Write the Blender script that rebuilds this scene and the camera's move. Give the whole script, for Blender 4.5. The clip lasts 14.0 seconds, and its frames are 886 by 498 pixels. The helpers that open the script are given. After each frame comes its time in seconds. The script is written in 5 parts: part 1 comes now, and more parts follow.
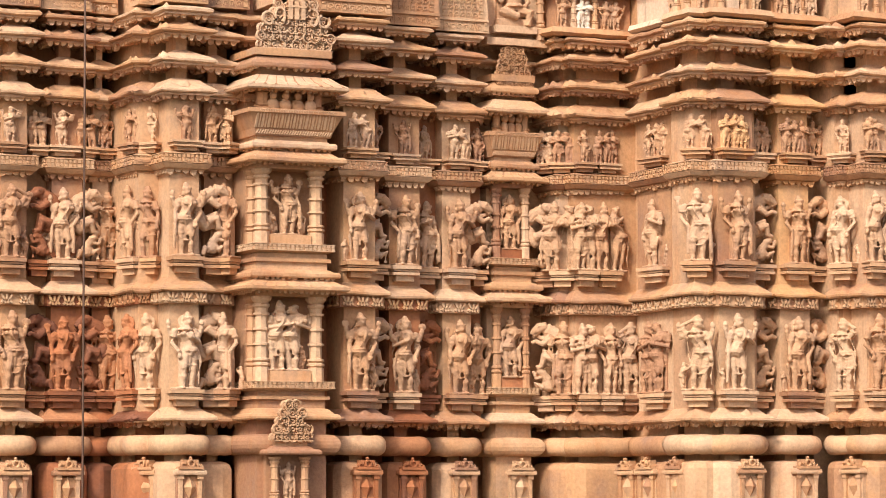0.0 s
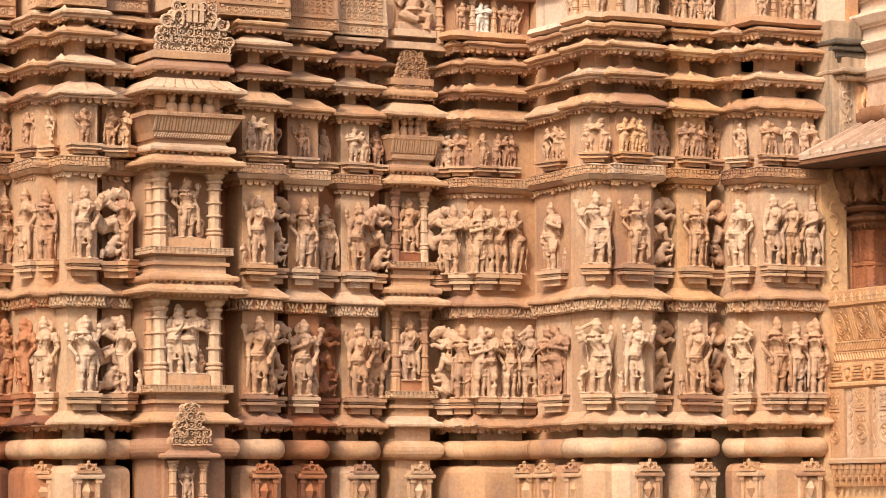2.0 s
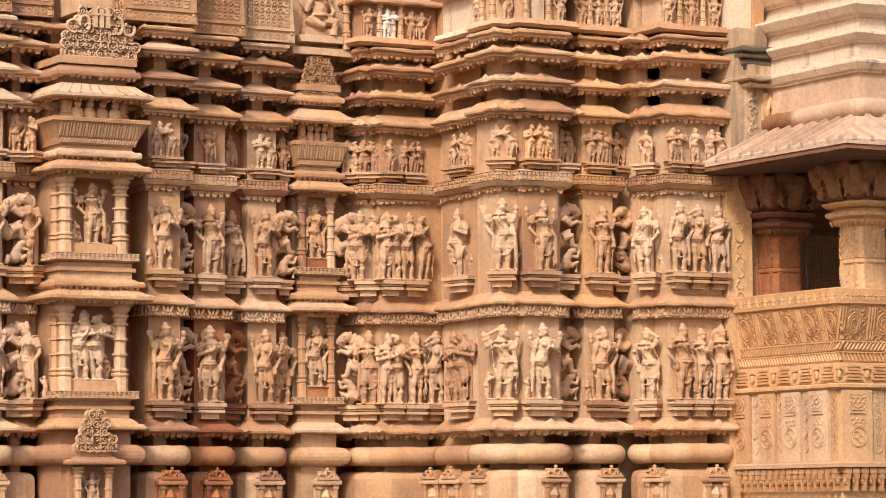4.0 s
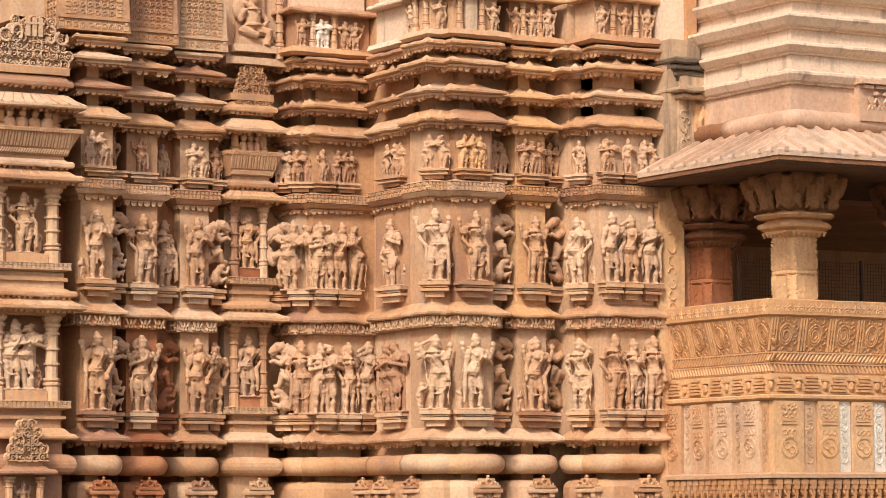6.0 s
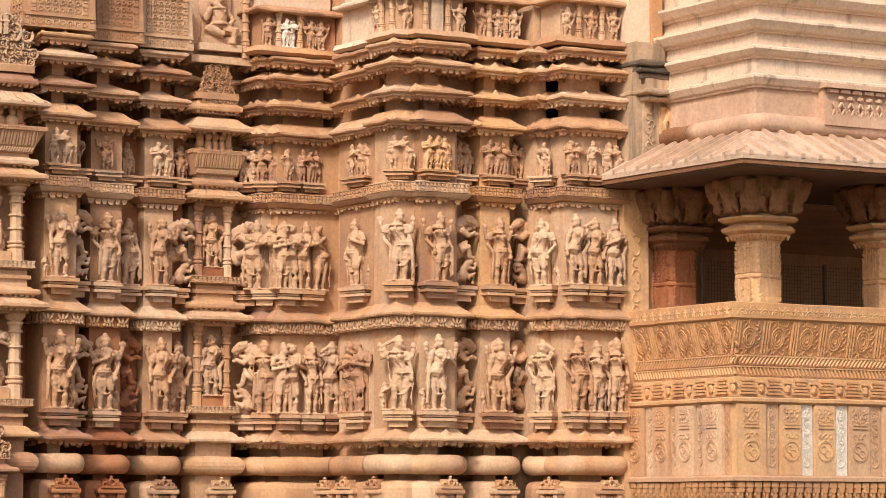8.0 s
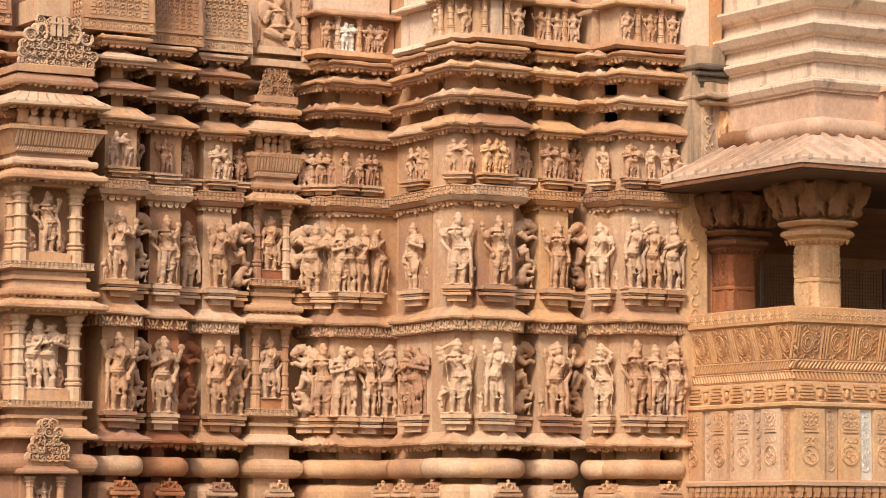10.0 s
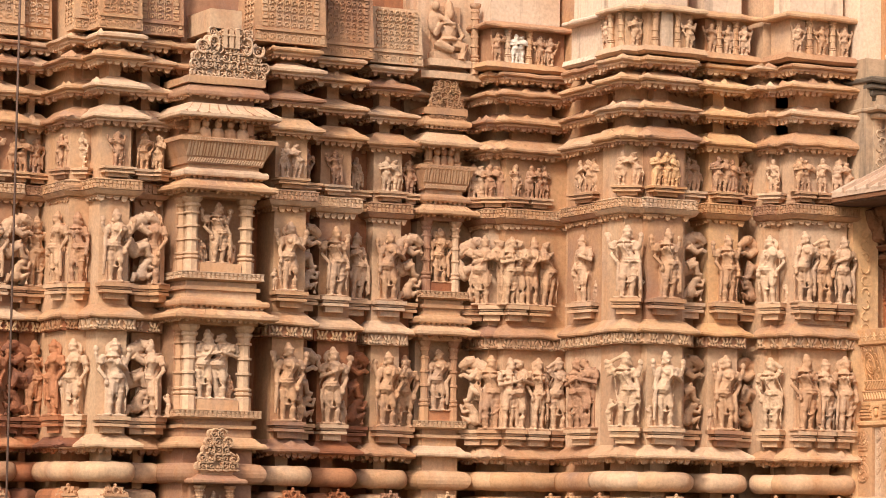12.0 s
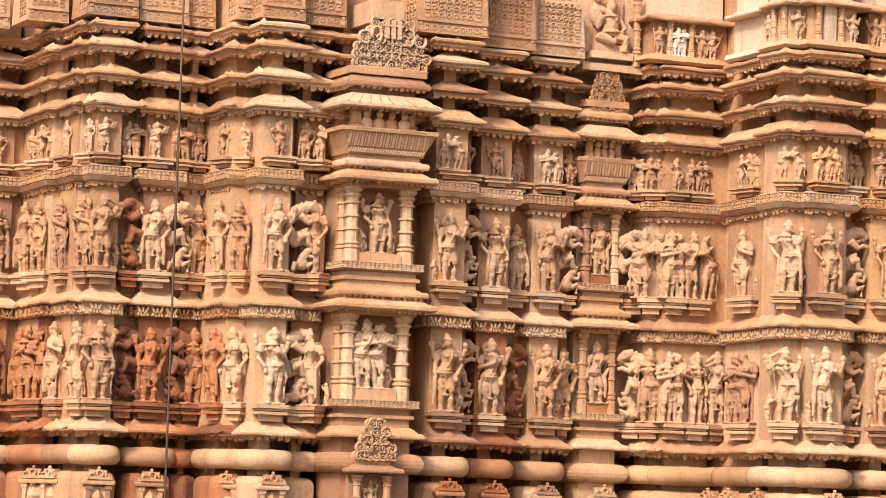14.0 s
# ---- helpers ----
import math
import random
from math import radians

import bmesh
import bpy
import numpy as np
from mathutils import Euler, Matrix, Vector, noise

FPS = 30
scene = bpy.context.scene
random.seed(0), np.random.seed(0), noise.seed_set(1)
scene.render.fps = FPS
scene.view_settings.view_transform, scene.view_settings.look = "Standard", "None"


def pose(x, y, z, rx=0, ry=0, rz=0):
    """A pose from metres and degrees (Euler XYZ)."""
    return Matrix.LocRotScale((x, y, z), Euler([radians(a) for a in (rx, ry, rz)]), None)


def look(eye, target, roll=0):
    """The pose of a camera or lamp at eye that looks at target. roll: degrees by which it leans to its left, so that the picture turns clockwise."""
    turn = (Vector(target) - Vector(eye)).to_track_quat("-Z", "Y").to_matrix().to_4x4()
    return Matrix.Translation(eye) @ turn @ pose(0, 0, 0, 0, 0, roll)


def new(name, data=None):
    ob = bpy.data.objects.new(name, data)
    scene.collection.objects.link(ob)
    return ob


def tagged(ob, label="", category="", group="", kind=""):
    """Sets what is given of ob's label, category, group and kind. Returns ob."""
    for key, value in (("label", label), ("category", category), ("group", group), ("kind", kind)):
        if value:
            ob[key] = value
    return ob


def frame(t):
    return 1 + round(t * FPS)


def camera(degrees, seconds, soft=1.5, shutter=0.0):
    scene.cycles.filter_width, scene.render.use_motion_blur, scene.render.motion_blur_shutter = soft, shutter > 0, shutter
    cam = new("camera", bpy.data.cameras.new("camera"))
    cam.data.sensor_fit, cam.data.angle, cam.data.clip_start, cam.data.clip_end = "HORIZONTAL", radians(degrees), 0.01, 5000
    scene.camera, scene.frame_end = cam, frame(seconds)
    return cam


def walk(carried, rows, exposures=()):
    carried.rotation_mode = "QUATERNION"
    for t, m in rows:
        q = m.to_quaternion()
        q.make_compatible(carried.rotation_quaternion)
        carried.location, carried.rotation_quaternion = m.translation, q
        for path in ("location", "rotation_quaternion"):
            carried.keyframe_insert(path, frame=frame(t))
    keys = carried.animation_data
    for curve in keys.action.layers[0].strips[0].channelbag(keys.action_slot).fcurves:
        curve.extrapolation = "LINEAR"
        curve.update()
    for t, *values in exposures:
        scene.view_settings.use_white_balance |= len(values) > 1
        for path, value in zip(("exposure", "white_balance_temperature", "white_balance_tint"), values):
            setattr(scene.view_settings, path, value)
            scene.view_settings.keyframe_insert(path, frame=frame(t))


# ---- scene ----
# The camera stands still and pans over a temple wall: seconds, degrees to the right, up, and roll.
cam = camera(16.0, 14.0, 0.9)
EYE, FIRST_YAW = 1.65, 25.9
ROWS = [
    (0.0, -0.000, 4.550, -0.200),
    (0.5, 0.417, 4.574, -0.171),
    (1.0, 0.912, 4.593, -0.232),
    (1.5, 1.370, 4.599, -0.336),
    (2.0, 1.842, 4.603, -0.342),
    (2.5, 2.174, 4.620, -0.325),
    (3.0, 2.626, 4.643, -0.428),
    (3.2, 2.845, 4.657, -0.439),
    (5.5, 4.446, 4.820, -0.336),
    (6.0, 4.772, 4.881, -0.340),
    (6.5, 5.104, 4.904, -0.202),
    (7.0, 5.405, 4.893, -0.121),
    (7.2, 5.488, 4.889, 0.009),
    (9.3, 5.234, 4.934, 0.144),
    (9.5, 4.933, 4.923, 0.127),
    (10.0, 4.359, 4.952, 0.272),
    (10.5, 3.659, 4.988, 0.426),
    (11.0, 2.584, 5.058, 0.660),
    (11.5, 2.092, 5.113, 0.602),
    (12.0, 1.273, 5.147, 0.859),
    (12.5, 0.502, 5.150, 1.129),
    (13.0, -0.223, 5.080, 1.371),
    (13.5, -0.690, 4.972, 1.415),
    (14.0, -1.634, 4.932, 1.762),
]


def eye_pose(right, up, roll):
    yaw = radians(-(FIRST_YAW + right))
    turn = Euler((radians(90 + up), 0, yaw)).to_matrix().to_4x4()
    return Matrix.Translation((0, 0, EYE)) @ turn @ pose(0, 0, 0, 0, 0, roll)


walk(cam, [(t, eye_pose(a, b, c)) for t, a, b, c in ROWS], [(0.0, 0.45), (3.0, 0.35), (6.0, 0.27), (9.5, 0.25), (12.3, 0.33), (14.0, 0.52)])

# ---- light ----
SUN_TO = Vector((-0.66, -0.56, 0.78)).normalized()
world = bpy.data.worlds.new("sky")
scene.world = world
world.use_nodes = True
wt = world.node_tree
sky = wt.nodes.new("ShaderNodeTexSky")
sky.sky_type, sky.sun_disc = "NISHITA", False
sky.sun_elevation = math.asin(SUN_TO.z)
sky.sun_rotation = math.atan2(SUN_TO.x, SUN_TO.y)
sky.dust_density = 4.0
wt.nodes["Background"].inputs[1].default_value = 0.165
wt.links.new(sky.outputs[0], wt.nodes["Background"].inputs[0])
sun = new("sun", bpy.data.lights.new("sun", "SUN"))
sun.data.energy, sun.data.angle, sun.data.color = 2.9, radians(8), (1.0, 0.93, 0.82)
sun.matrix_world = look((0, 0, 30), tuple(Vector((0, 0, 30)) - SUN_TO))


# ---- materials ----
def stone(name, low, high, spot, rough=0.85, grain=1.0, streak=0.4, wide=0.42, mid=None, grey=0.22, carved=0.0, stain=(0.52, 0.74)):
    """Weathered stone: two scales of tone, rain streaks, grain relief, and each block a little different."""
    m = bpy.data.materials.new(name)
    m.use_nodes = True
    nt, n, l = m.node_tree, m.node_tree.nodes, m.node_tree.links
    bsdf = n["Principled BSDF"]
    bsdf.inputs["Roughness"].default_value = rough
    bsdf.inputs["Specular IOR Level"].default_value = 0.25
    geo, info = n.new("ShaderNodeNewGeometry"), n.new("ShaderNodeObjectInfo")
    big, fine, run = (n.new("ShaderNodeTexNoise") for _ in range(3))
    for node, scale, detail in ((big, 1.1, 4), (fine, 26, 6), (run, 5, 4)):
        node.inputs["Scale"].default_value, node.inputs["Detail"].default_value = scale, detail
        node.inputs["Roughness"].default_value = 0.6
    l.new(geo.outputs["Position"], big.inputs["Vector"])
    l.new(geo.outputs["Position"], fine.inputs["Vector"])
    mp = n.new("ShaderNodeMapping")
    mp.inputs["Scale"].default_value = (1, 1, 0.12)
    l.new(geo.outputs["Position"], mp.inputs["Vector"])
    l.new(mp.outputs[0], run.inputs["Vector"])

    def maths(op, a, b):
        node = n.new("ShaderNodeMath")
        node.operation = op
        for k, v in enumerate((a, b)):
            if isinstance(v, (int, float)):
                node.inputs[k].default_value = v
            else:
                l.new(v, node.inputs[k])
        return node.outputs[0]

    def mix(fac, a, b, kind="MIX"):
        node = n.new("ShaderNodeMix")
        node.data_type, node.blend_type = "RGBA", kind
        for key, v in (("Factor", fac), ("A", a), ("B", b)):
            sock = [s for s in node.inputs if s.name == key and s.enabled][0]
            if isinstance(v, tuple):
                sock.default_value = (*v, 1)
            elif isinstance(v, (int, float)):
                sock.default_value = v
            else:
                l.new(v, sock)
        return [s for s in node.outputs if s.enabled][0]

    tone = maths("ADD", maths("MULTIPLY", info.outputs["Random"], wide), maths("MULTIPLY", big.outputs["Fac"], 1.0 - wide))
    ramp = n.new("ShaderNodeValToRGB")
    ramp.color_ramp.elements[0].position, ramp.color_ramp.elements[1].position = 0.25, 0.72
    ramp.color_ramp.elements[0].color, ramp.color_ramp.elements[1].color = (*low, 1), (*high, 1)
    if mid:
        ramp.color_ramp.elements.new(0.47).color = (*mid, 1)
    l.new(tone, ramp.inputs[0])
    cut = n.new("ShaderNodeMapRange")
    cut.inputs[1].default_value, cut.inputs[2].default_value = stain
    l.new(run.outputs["Fac"], cut.inputs[0])
    base = mix(maths("MULTIPLY", cut.outputs[0], streak), ramp.outputs[0], spot)
    moss = n.new("ShaderNodeTexNoise")
    moss.inputs["Scale"].default_value, moss.inputs["Detail"].default_value, moss.inputs["Roughness"].default_value = 2.6, 7, 0.68
    shift = n.new("ShaderNodeVectorMath")
    shift.inputs[1].default_value = (7.3, 2.9, 5.1)
    l.new(geo.outputs["Position"], shift.inputs[0])
    l.new(shift.outputs[0], moss.inputs["Vector"])
    patch = n.new("ShaderNodeMapRange")
    patch.inputs[1].default_value, patch.inputs[2].default_value = 0.50, 0.68
    l.new(moss.outputs["Fac"], patch.inputs[0])
    base = mix(maths("MULTIPLY", patch.outputs[0], grey * 2), base, tuple(0.45 * c + 0.55 * d for c, d in zip((sum(low) / 3,) * 3, low)))
    speck = n.new("ShaderNodeMapRange")
    speck.inputs[1].default_value, speck.inputs[2].default_value = 0.3, 0.7
    speck.inputs[3].default_value, speck.inputs[4].default_value = 0.84, 1.12
    l.new(fine.outputs["Fac"], speck.inputs[0])
    comb = n.new("ShaderNodeCombineColor")
    for k in range(3):
        l.new(speck.outputs[0], comb.inputs[k])
    l.new(mix(1.0, base, comb.outputs[0], "MULTIPLY"), bsdf.inputs["Base Color"])
    chip = n.new("ShaderNodeTexNoise")
    chip.inputs["Scale"].default_value, chip.inputs["Detail"].default_value = 75, 3
    l.new(geo.outputs["Position"], chip.inputs["Vector"])
    bump = n.new("ShaderNodeBump")
    bump.inputs["Strength"].default_value, bump.inputs["Distance"].default_value = 0.5 * grain, 0.010
    l.new(maths("ADD", fine.outputs["Fac"], maths("MULTIPLY", chip.outputs["Fac"], 0.4)), bump.inputs["Height"])
    l.new(bump.outputs[0], bsdf.inputs["Normal"])
    if carved:
        cells, ripple = n.new("ShaderNodeTexVoronoi"), n.new("ShaderNodeTexNoise")
        cells.feature, cells.inputs["Scale"].default_value = "SMOOTH_F1", 46
        ripple.inputs["Scale"].default_value, ripple.inputs["Detail"].default_value = 17, 3
        l.new(geo.outputs["Position"], cells.inputs["Vector"])
        l.new(geo.outputs["Position"], ripple.inputs["Vector"])
        deep = n.new("ShaderNodeBump")
        deep.inputs["Strength"].default_value, deep.inputs["Distance"].default_value = carved, 0.016
        l.new(maths("ADD", cells.outputs["Distance"], maths("MULTIPLY", ripple.outputs["Fac"], 0.7)), deep.inputs["Height"])
        l.new(deep.outputs[0], bump.inputs["Normal"])
    return m


BUFF_TONES = ("buff_sandstone", (0.32, 0.16, 0.096), (0.58, 0.385, 0.25), (0.37, 0.13, 0.04))
RED_TONES = ("red_sandstone", (0.19, 0.072, 0.04), (0.45, 0.205, 0.10), (0.10, 0.042, 0.026))
PALE_TONES = ("pale_sandstone", (0.44, 0.25, 0.145), (0.57, 0.375, 0.24), (0.44, 0.19, 0.075))
BUFF = stone(*BUFF_TONES, mid=(0.50, 0.28, 0.145))
RED = stone(*RED_TONES, mid=(0.35, 0.125, 0.052))
PALE = stone(*PALE_TONES, mid=(0.52, 0.325, 0.19), grey=0.12)
OCHRE_TONES = ("ochre_sandstone", (0.38, 0.18, 0.085), (0.61, 0.375, 0.20), (0.40, 0.14, 0.04))
OCHRE = stone(*OCHRE_TONES, mid=(0.55, 0.295, 0.135))
CARVED = {
    OCHRE: stone(*OCHRE_TONES, mid=(0.55, 0.295, 0.135), carved=0.4),
    BUFF: stone("carved_buff_sandstone", (0.29, 0.145, 0.088), (0.53, 0.345, 0.225), (0.35, 0.13, 0.045), mid=(0.455, 0.255, 0.14), carved=0.3, wide=0.34),
    RED: stone(*RED_TONES, mid=(0.35, 0.125, 0.052), carved=0.4, wide=0.55),
    PALE: stone("carved_pale_sandstone", (0.41, 0.235, 0.14), (0.55, 0.365, 0.24), (0.42, 0.19, 0.08), mid=(0.49, 0.31, 0.185), grey=0.12, carved=0.35),
}
WHITE = stone("fresh_white_stone", (0.56, 0.46, 0.37), (0.66, 0.58, 0.49), (0.5, 0.34, 0.23), grey=0.05)
PLASTER = stone("cream_plastered_stone", (0.50, 0.34, 0.225), (0.68, 0.51, 0.37), (0.15, 0.11, 0.08), grain=0.8, streak=0.8, stain=(0.55, 0.74), wide=0.2, mid=(0.64, 0.465, 0.34), grey=0.10)
ROOFSTONE = stone("rosy_roof_stone", (0.43, 0.26, 0.165), (0.64, 0.44, 0.31), (0.32, 0.18, 0.11), grain=0.7, streak=0.4, wide=0.25, mid=(0.56, 0.36, 0.245), grey=0.15)
ROOFTILE = stone("weathered_roof_slabs", (0.35, 0.22, 0.145), (0.55, 0.38, 0.27), (0.24, 0.155, 0.10), grain=0.8, streak=0.5, wide=0.3, mid=(0.46, 0.30, 0.205), grey=0.25)
# dark tones that stand in for the deep shade under the porch eave
SHADED = stone("shade_darkened_stone", (0.085, 0.05, 0.035), (0.16, 0.09, 0.06), (0.05, 0.03, 0.022))
# tones hold the capitals' shade; also the brown of fascia and stained moulding end
BROWN_TONES = ("shaded_and_weathered_brown_sandstone", (0.14, 0.058, 0.028), (0.30, 0.145, 0.07), (0.08, 0.04, 0.02))
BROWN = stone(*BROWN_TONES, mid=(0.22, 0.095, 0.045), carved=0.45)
GREYED = stone("rain_greyed_stone", (0.26, 0.175, 0.11), (0.56, 0.40, 0.27), (0.10, 0.075, 0.055), streak=0.75, stain=(0.50, 0.68), wide=0.1, mid=(0.43, 0.29, 0.185), grey=0.3)
SOOT = stone("black_stained_stone", (0.06, 0.048, 0.038), (0.26, 0.19, 0.13), (0.03, 0.025, 0.02), wide=0.1, mid=(0.12, 0.09, 0.065))
GROUND = stone("dry_ground", (0.10, 0.075, 0.04), (0.17, 0.13, 0.075), (0.06, 0.07, 0.025), wide=0.0)


def plain(name, colour, rough=0.6, metal=0.0):
    m = bpy.data.materials.new(name)
    m.use_nodes = True
    b = m.node_tree.nodes["Principled BSDF"]
    b.inputs["Base Color"].default_value, b.inputs["Roughness"].default_value, b.inputs["Metallic"].default_value = (*colour, 1), rough, metal
    return m


RUST = plain("rusty_iron", (0.11, 0.06, 0.04), 0.7, 0.3)
MESH = plain("dark_wire", (0.05, 0.045, 0.04), 0.6, 0.5)


# ---- mesh helpers ----
def part(name, bm, material, parent=None, label="", smooth=False):
    bmesh.ops.recalc_face_normals(bm, faces=bm.faces)
    data = bpy.data.meshes.new(name)
    bm.to_mesh(data)
    bm.free()
    data.materials.append(material)
    if smooth:
        data.polygons.foreach_set("use_smooth", [True] * len(data.polygons))
    ob = new(name, data)
    ob.parent = parent
    if label:
        ob["label"] = label
    return ob


def empty(name, at, label, category, group="", kind=""):
    ob = new(name)
    ob.location = at
    ob.empty_display_size = 0.1
    bpy.context.view_layer.update()
    return tagged(ob, label, category, group, kind)


def sub(name, bm, material, parent, label="", smooth=False):
    """A part built in world coordinates under a thing."""
    ob = part(name, bm, material, parent, label, smooth)
    ob.matrix_parent_inverse = Matrix.Translation(-parent.location) if parent.type == "EMPTY" else Matrix()
    return ob


def box(bm, x0, x1, y0, y1, z0, z1, taper=0.0):
    v = [bm.verts.new(p) for p in ((x0, y0, z0), (x1, y0, z0), (x1, y1, z0), (x0, y1, z0), (x0 + taper, y0 + taper, z1), (x1 - taper, y0 + taper, z1), (x1 - taper, y1 - taper, z1), (x0 + taper, y1 - taper, z1))]
    for f in ((3, 2, 1, 0), (4, 5, 6, 7), (0, 1, 5, 4), (1, 2, 6, 5), (2, 3, 7, 6), (3, 0, 4, 7)):
        bm.faces.new([v[k] for k in f])
    return v


def collar(bm, x0, x1, yf, yb, profile, worn=0.006, step=0.09, turn_r=0.0, arc=4):
    """A moulding round the left, front and right of a block. profile: a closed loop of (out, z); turn_r rounds its corners."""
    stations = []
    ns, nf = max(1, round((yb - yf) / step)), max(2, round((x1 - x0) / step))
    if turn_r:
        r = min(turn_r, (x1 - x0) * 0.45, (yb - yf) * 0.9)
        stations += [(x0, yb + (yf + r - yb) * k / ns, -1.0, 0.0) for k in range(ns)]
        stations += [(x0 + r - r * math.cos(u), yf + r - r * math.sin(u), -math.cos(u), -math.sin(u)) for u in [math.pi / 2 * k / arc for k in range(arc + 1)]]
        stations += [(x0 + r + (x1 - x0 - 2 * r) * k / nf, yf, 0.0, -1.0) for k in range(1, nf)]
        stations += [(x1 - r + r * math.sin(u), yf + r - r * math.cos(u), math.sin(u), -math.cos(u)) for u in [math.pi / 2 * k / arc for k in range(arc + 1)]]
        stations += [(x1, yf + r + (yb - yf - r) * (k + 1) / ns, 1.0, 0.0) for k in range(ns)]
    else:
        stations += [(x0, yb + (yf - yb) * k / ns, -1.0, -k / ns) for k in range(ns)]
        stations += [(x0 + (x1 - x0) * k / nf, yf, 2.0 * k / nf - 1.0, -1.0) for k in range(nf)]
        stations += [(x1, yf + (yb - yf) * k / ns, 1.0, k / ns - 1.0) for k in range(ns + 1)]
    rings = []
    for px, py, nx, ny in stations:
        loop = []
        for o, z in profile:
            p = (px + nx * o, py + ny * o)
            j = noise.noise_vector(Vector((p[0] * 7, p[1] * 7, z * 9))) * (worn if o > 0 else 0)
            loop.append(bm.verts.new((p[0] + j.x, p[1] + j.y, z + j.z * 1.3)))
        rings.append(loop)
    n = len(profile)
    for r0, r1 in zip(rings, rings[1:]):
        for k in range(n):
            bm.faces.new((r0[k], r0[(k + 1) % n], r1[(k + 1) % n], r1[k]))
    bm.faces.new(rings[0])
    bm.faces.new(rings[-1][::-1])


def eave(z, out=0.16, rise=0.10, edge=0.022):
    return [(-0.04, z + rise + 0.025), (0.0, z + rise + 0.01), (out * 0.45, z + rise * 0.62), (out * 0.82, z + edge + 0.022), (out, z + edge), (out, z), (out * 0.9, z - 0.014), (out * 0.35, z - 0.012), (-0.04, z - 0.01)]


def torus_profile(z0, z1, out):
    pts, r, c = [(-0.16, z1 - 0.02)], (z1 - z0) / 2, (z0 + z1) / 2
    for k in range(9):
        a = math.pi / 2 - math.pi * k / 8
        pts.append((out - r * 0.9 + r * 0.9 * math.cos(a), c + r * math.sin(a)))
    return pts + [(-0.16, z0 + 0.02)]


def along(x0, x1, yf, yb, out, pitch):
    """Places round a block's three sides: x, y, turn in degrees."""
    a, b, c = x0 - out, x1 + out, yf - out
    spots = []
    n = max(1, int((yb - c) / pitch))
    spots += [(a, c + (k + 0.5) * (yb - c) / n, -90) for k in range(n)]
    n = max(2, int((b - a) / pitch))
    spots += [(a + (k + 0.5) * (b - a) / n, c, 0) for k in range(n)]
    return spots


def pendants(bm, x0, x1, yf, yb, z, out, drop=0.055, wide=0.072, pitch=0.074):
    """A fringe of small carved lobes that hangs under an eave."""
    for x, y, turn in along(x0, x1, yf, yb, out, pitch):
        if random.random() < 0.06:
            continue
        w, d = wide * random.uniform(0.34, 0.56), drop * random.uniform(0.55, 1.15)
        m = pose(x, y, z, 0, 0, turn)
        prof = ((-w, 0), (w, 0), (w, -d * 0.45), (w * 0.55, -d * 0.9), (0, -d), (-w * 0.55, -d * 0.9), (-w, -d * 0.45))
        f = [bm.verts.new(m @ Vector((px, -0.012 if pz > -d * 0.4 else 0.004, pz))) for px, pz in prof]
        b = [bm.verts.new(m @ Vector((px, 0.045, pz))) for px, pz in prof]
        bm.faces.new(f)
        for k in range(7):
            bm.faces.new((f[k], f[(k + 1) % 7], b[(k + 1) % 7], b[k]))


def studs(bm, x0, x1, yf, yb, z0, z1, out, pitch=0.037, rows=2):
    """Rows of raised blocks and lozenges with drilled gaps between them, under and over thin fillets."""
    h = (z1 - z0) / rows
    for r in range(rows):
        for i, (x, y, turn) in enumerate(along(x0, x1, yf, yb, out, pitch * 1.25)):
            m = pose(x, y, z0 + (r + 0.5) * h, 0, 0, turn)
            a, b, d = pitch * 0.42, h * 0.38, -0.014
            if (i + r) % 3 == 0:
                pts = ((-a * 1.2, 0), (0, -b * 1.15), (a * 1.2, 0), (0, b * 1.15))
            else:
                pts = ((-a, -b), (a, -b), (a, b), (-a, b))
            q = [bm.verts.new(m @ Vector((px, d, pz))) for px, pz in pts] + [bm.verts.new(m @ Vector((px * 1.1, 0.006, pz * 1.1))) for px, pz in pts]
            bm.faces.new(q[:4])
            for k in range(4):
                bm.faces.new((q[k], q[(k + 1) % 4], q[4 + (k + 1) % 4], q[4 + k]))
    for zz in (z0 - 0.006, z1 - 0.002):
        for xa, xb, ya, yb2 in ((x0 - out - 0.018, x1 + out, yf - out - 0.018, yf - out + 0.01), (x0 - out - 0.018, x0 - out + 0.01, yf - out, yb)):
            box(bm, xa, xb, ya, yb2, zz, zz + 0.008)


def fans(bm, x0, x1, yf, yb, z0, z1, out, pitch=0.15):
    """A frieze of raised chevrons between upright bars."""
    for x, y, turn in along(x0, x1, yf, yb, out, pitch):
        m = pose(x, y, 0, 0, 0, turn)
        w, t = pitch * 0.40, pitch * 0.075
        strokes = (((-w, z1 - 0.012), (-w * 0.2, z0 + 0.012)), ((w, z1 - 0.012), (w * 0.2, z0 + 0.012)), ((0, z1 - 0.02), (0, z0 + 0.05)), ((-w, z0 + 0.018), (-w * 0.45, z0 + 0.05)), ((w, z0 + 0.018), (w * 0.45, z0 + 0.05)))
        for (ax, az), (bx, bz) in strokes:
            d = Vector((bx - ax, 0, bz - az)).normalized()
            s = Vector((-d.z, 0, d.x)) * t
            q = [bm.verts.new(m @ (Vector((px, yy, pz)) + s * k)) for px, pz in ((ax, az), (bx, bz)) for k in (-1, 1) for yy in (-0.026, 0.01)]
            for f in ((0, 2, 6, 4), (0, 1, 5, 4), (2, 3, 7, 6), (0, 1, 3, 2), (4, 5, 7, 6)):
                bm.faces.new([q[k] for k in f])


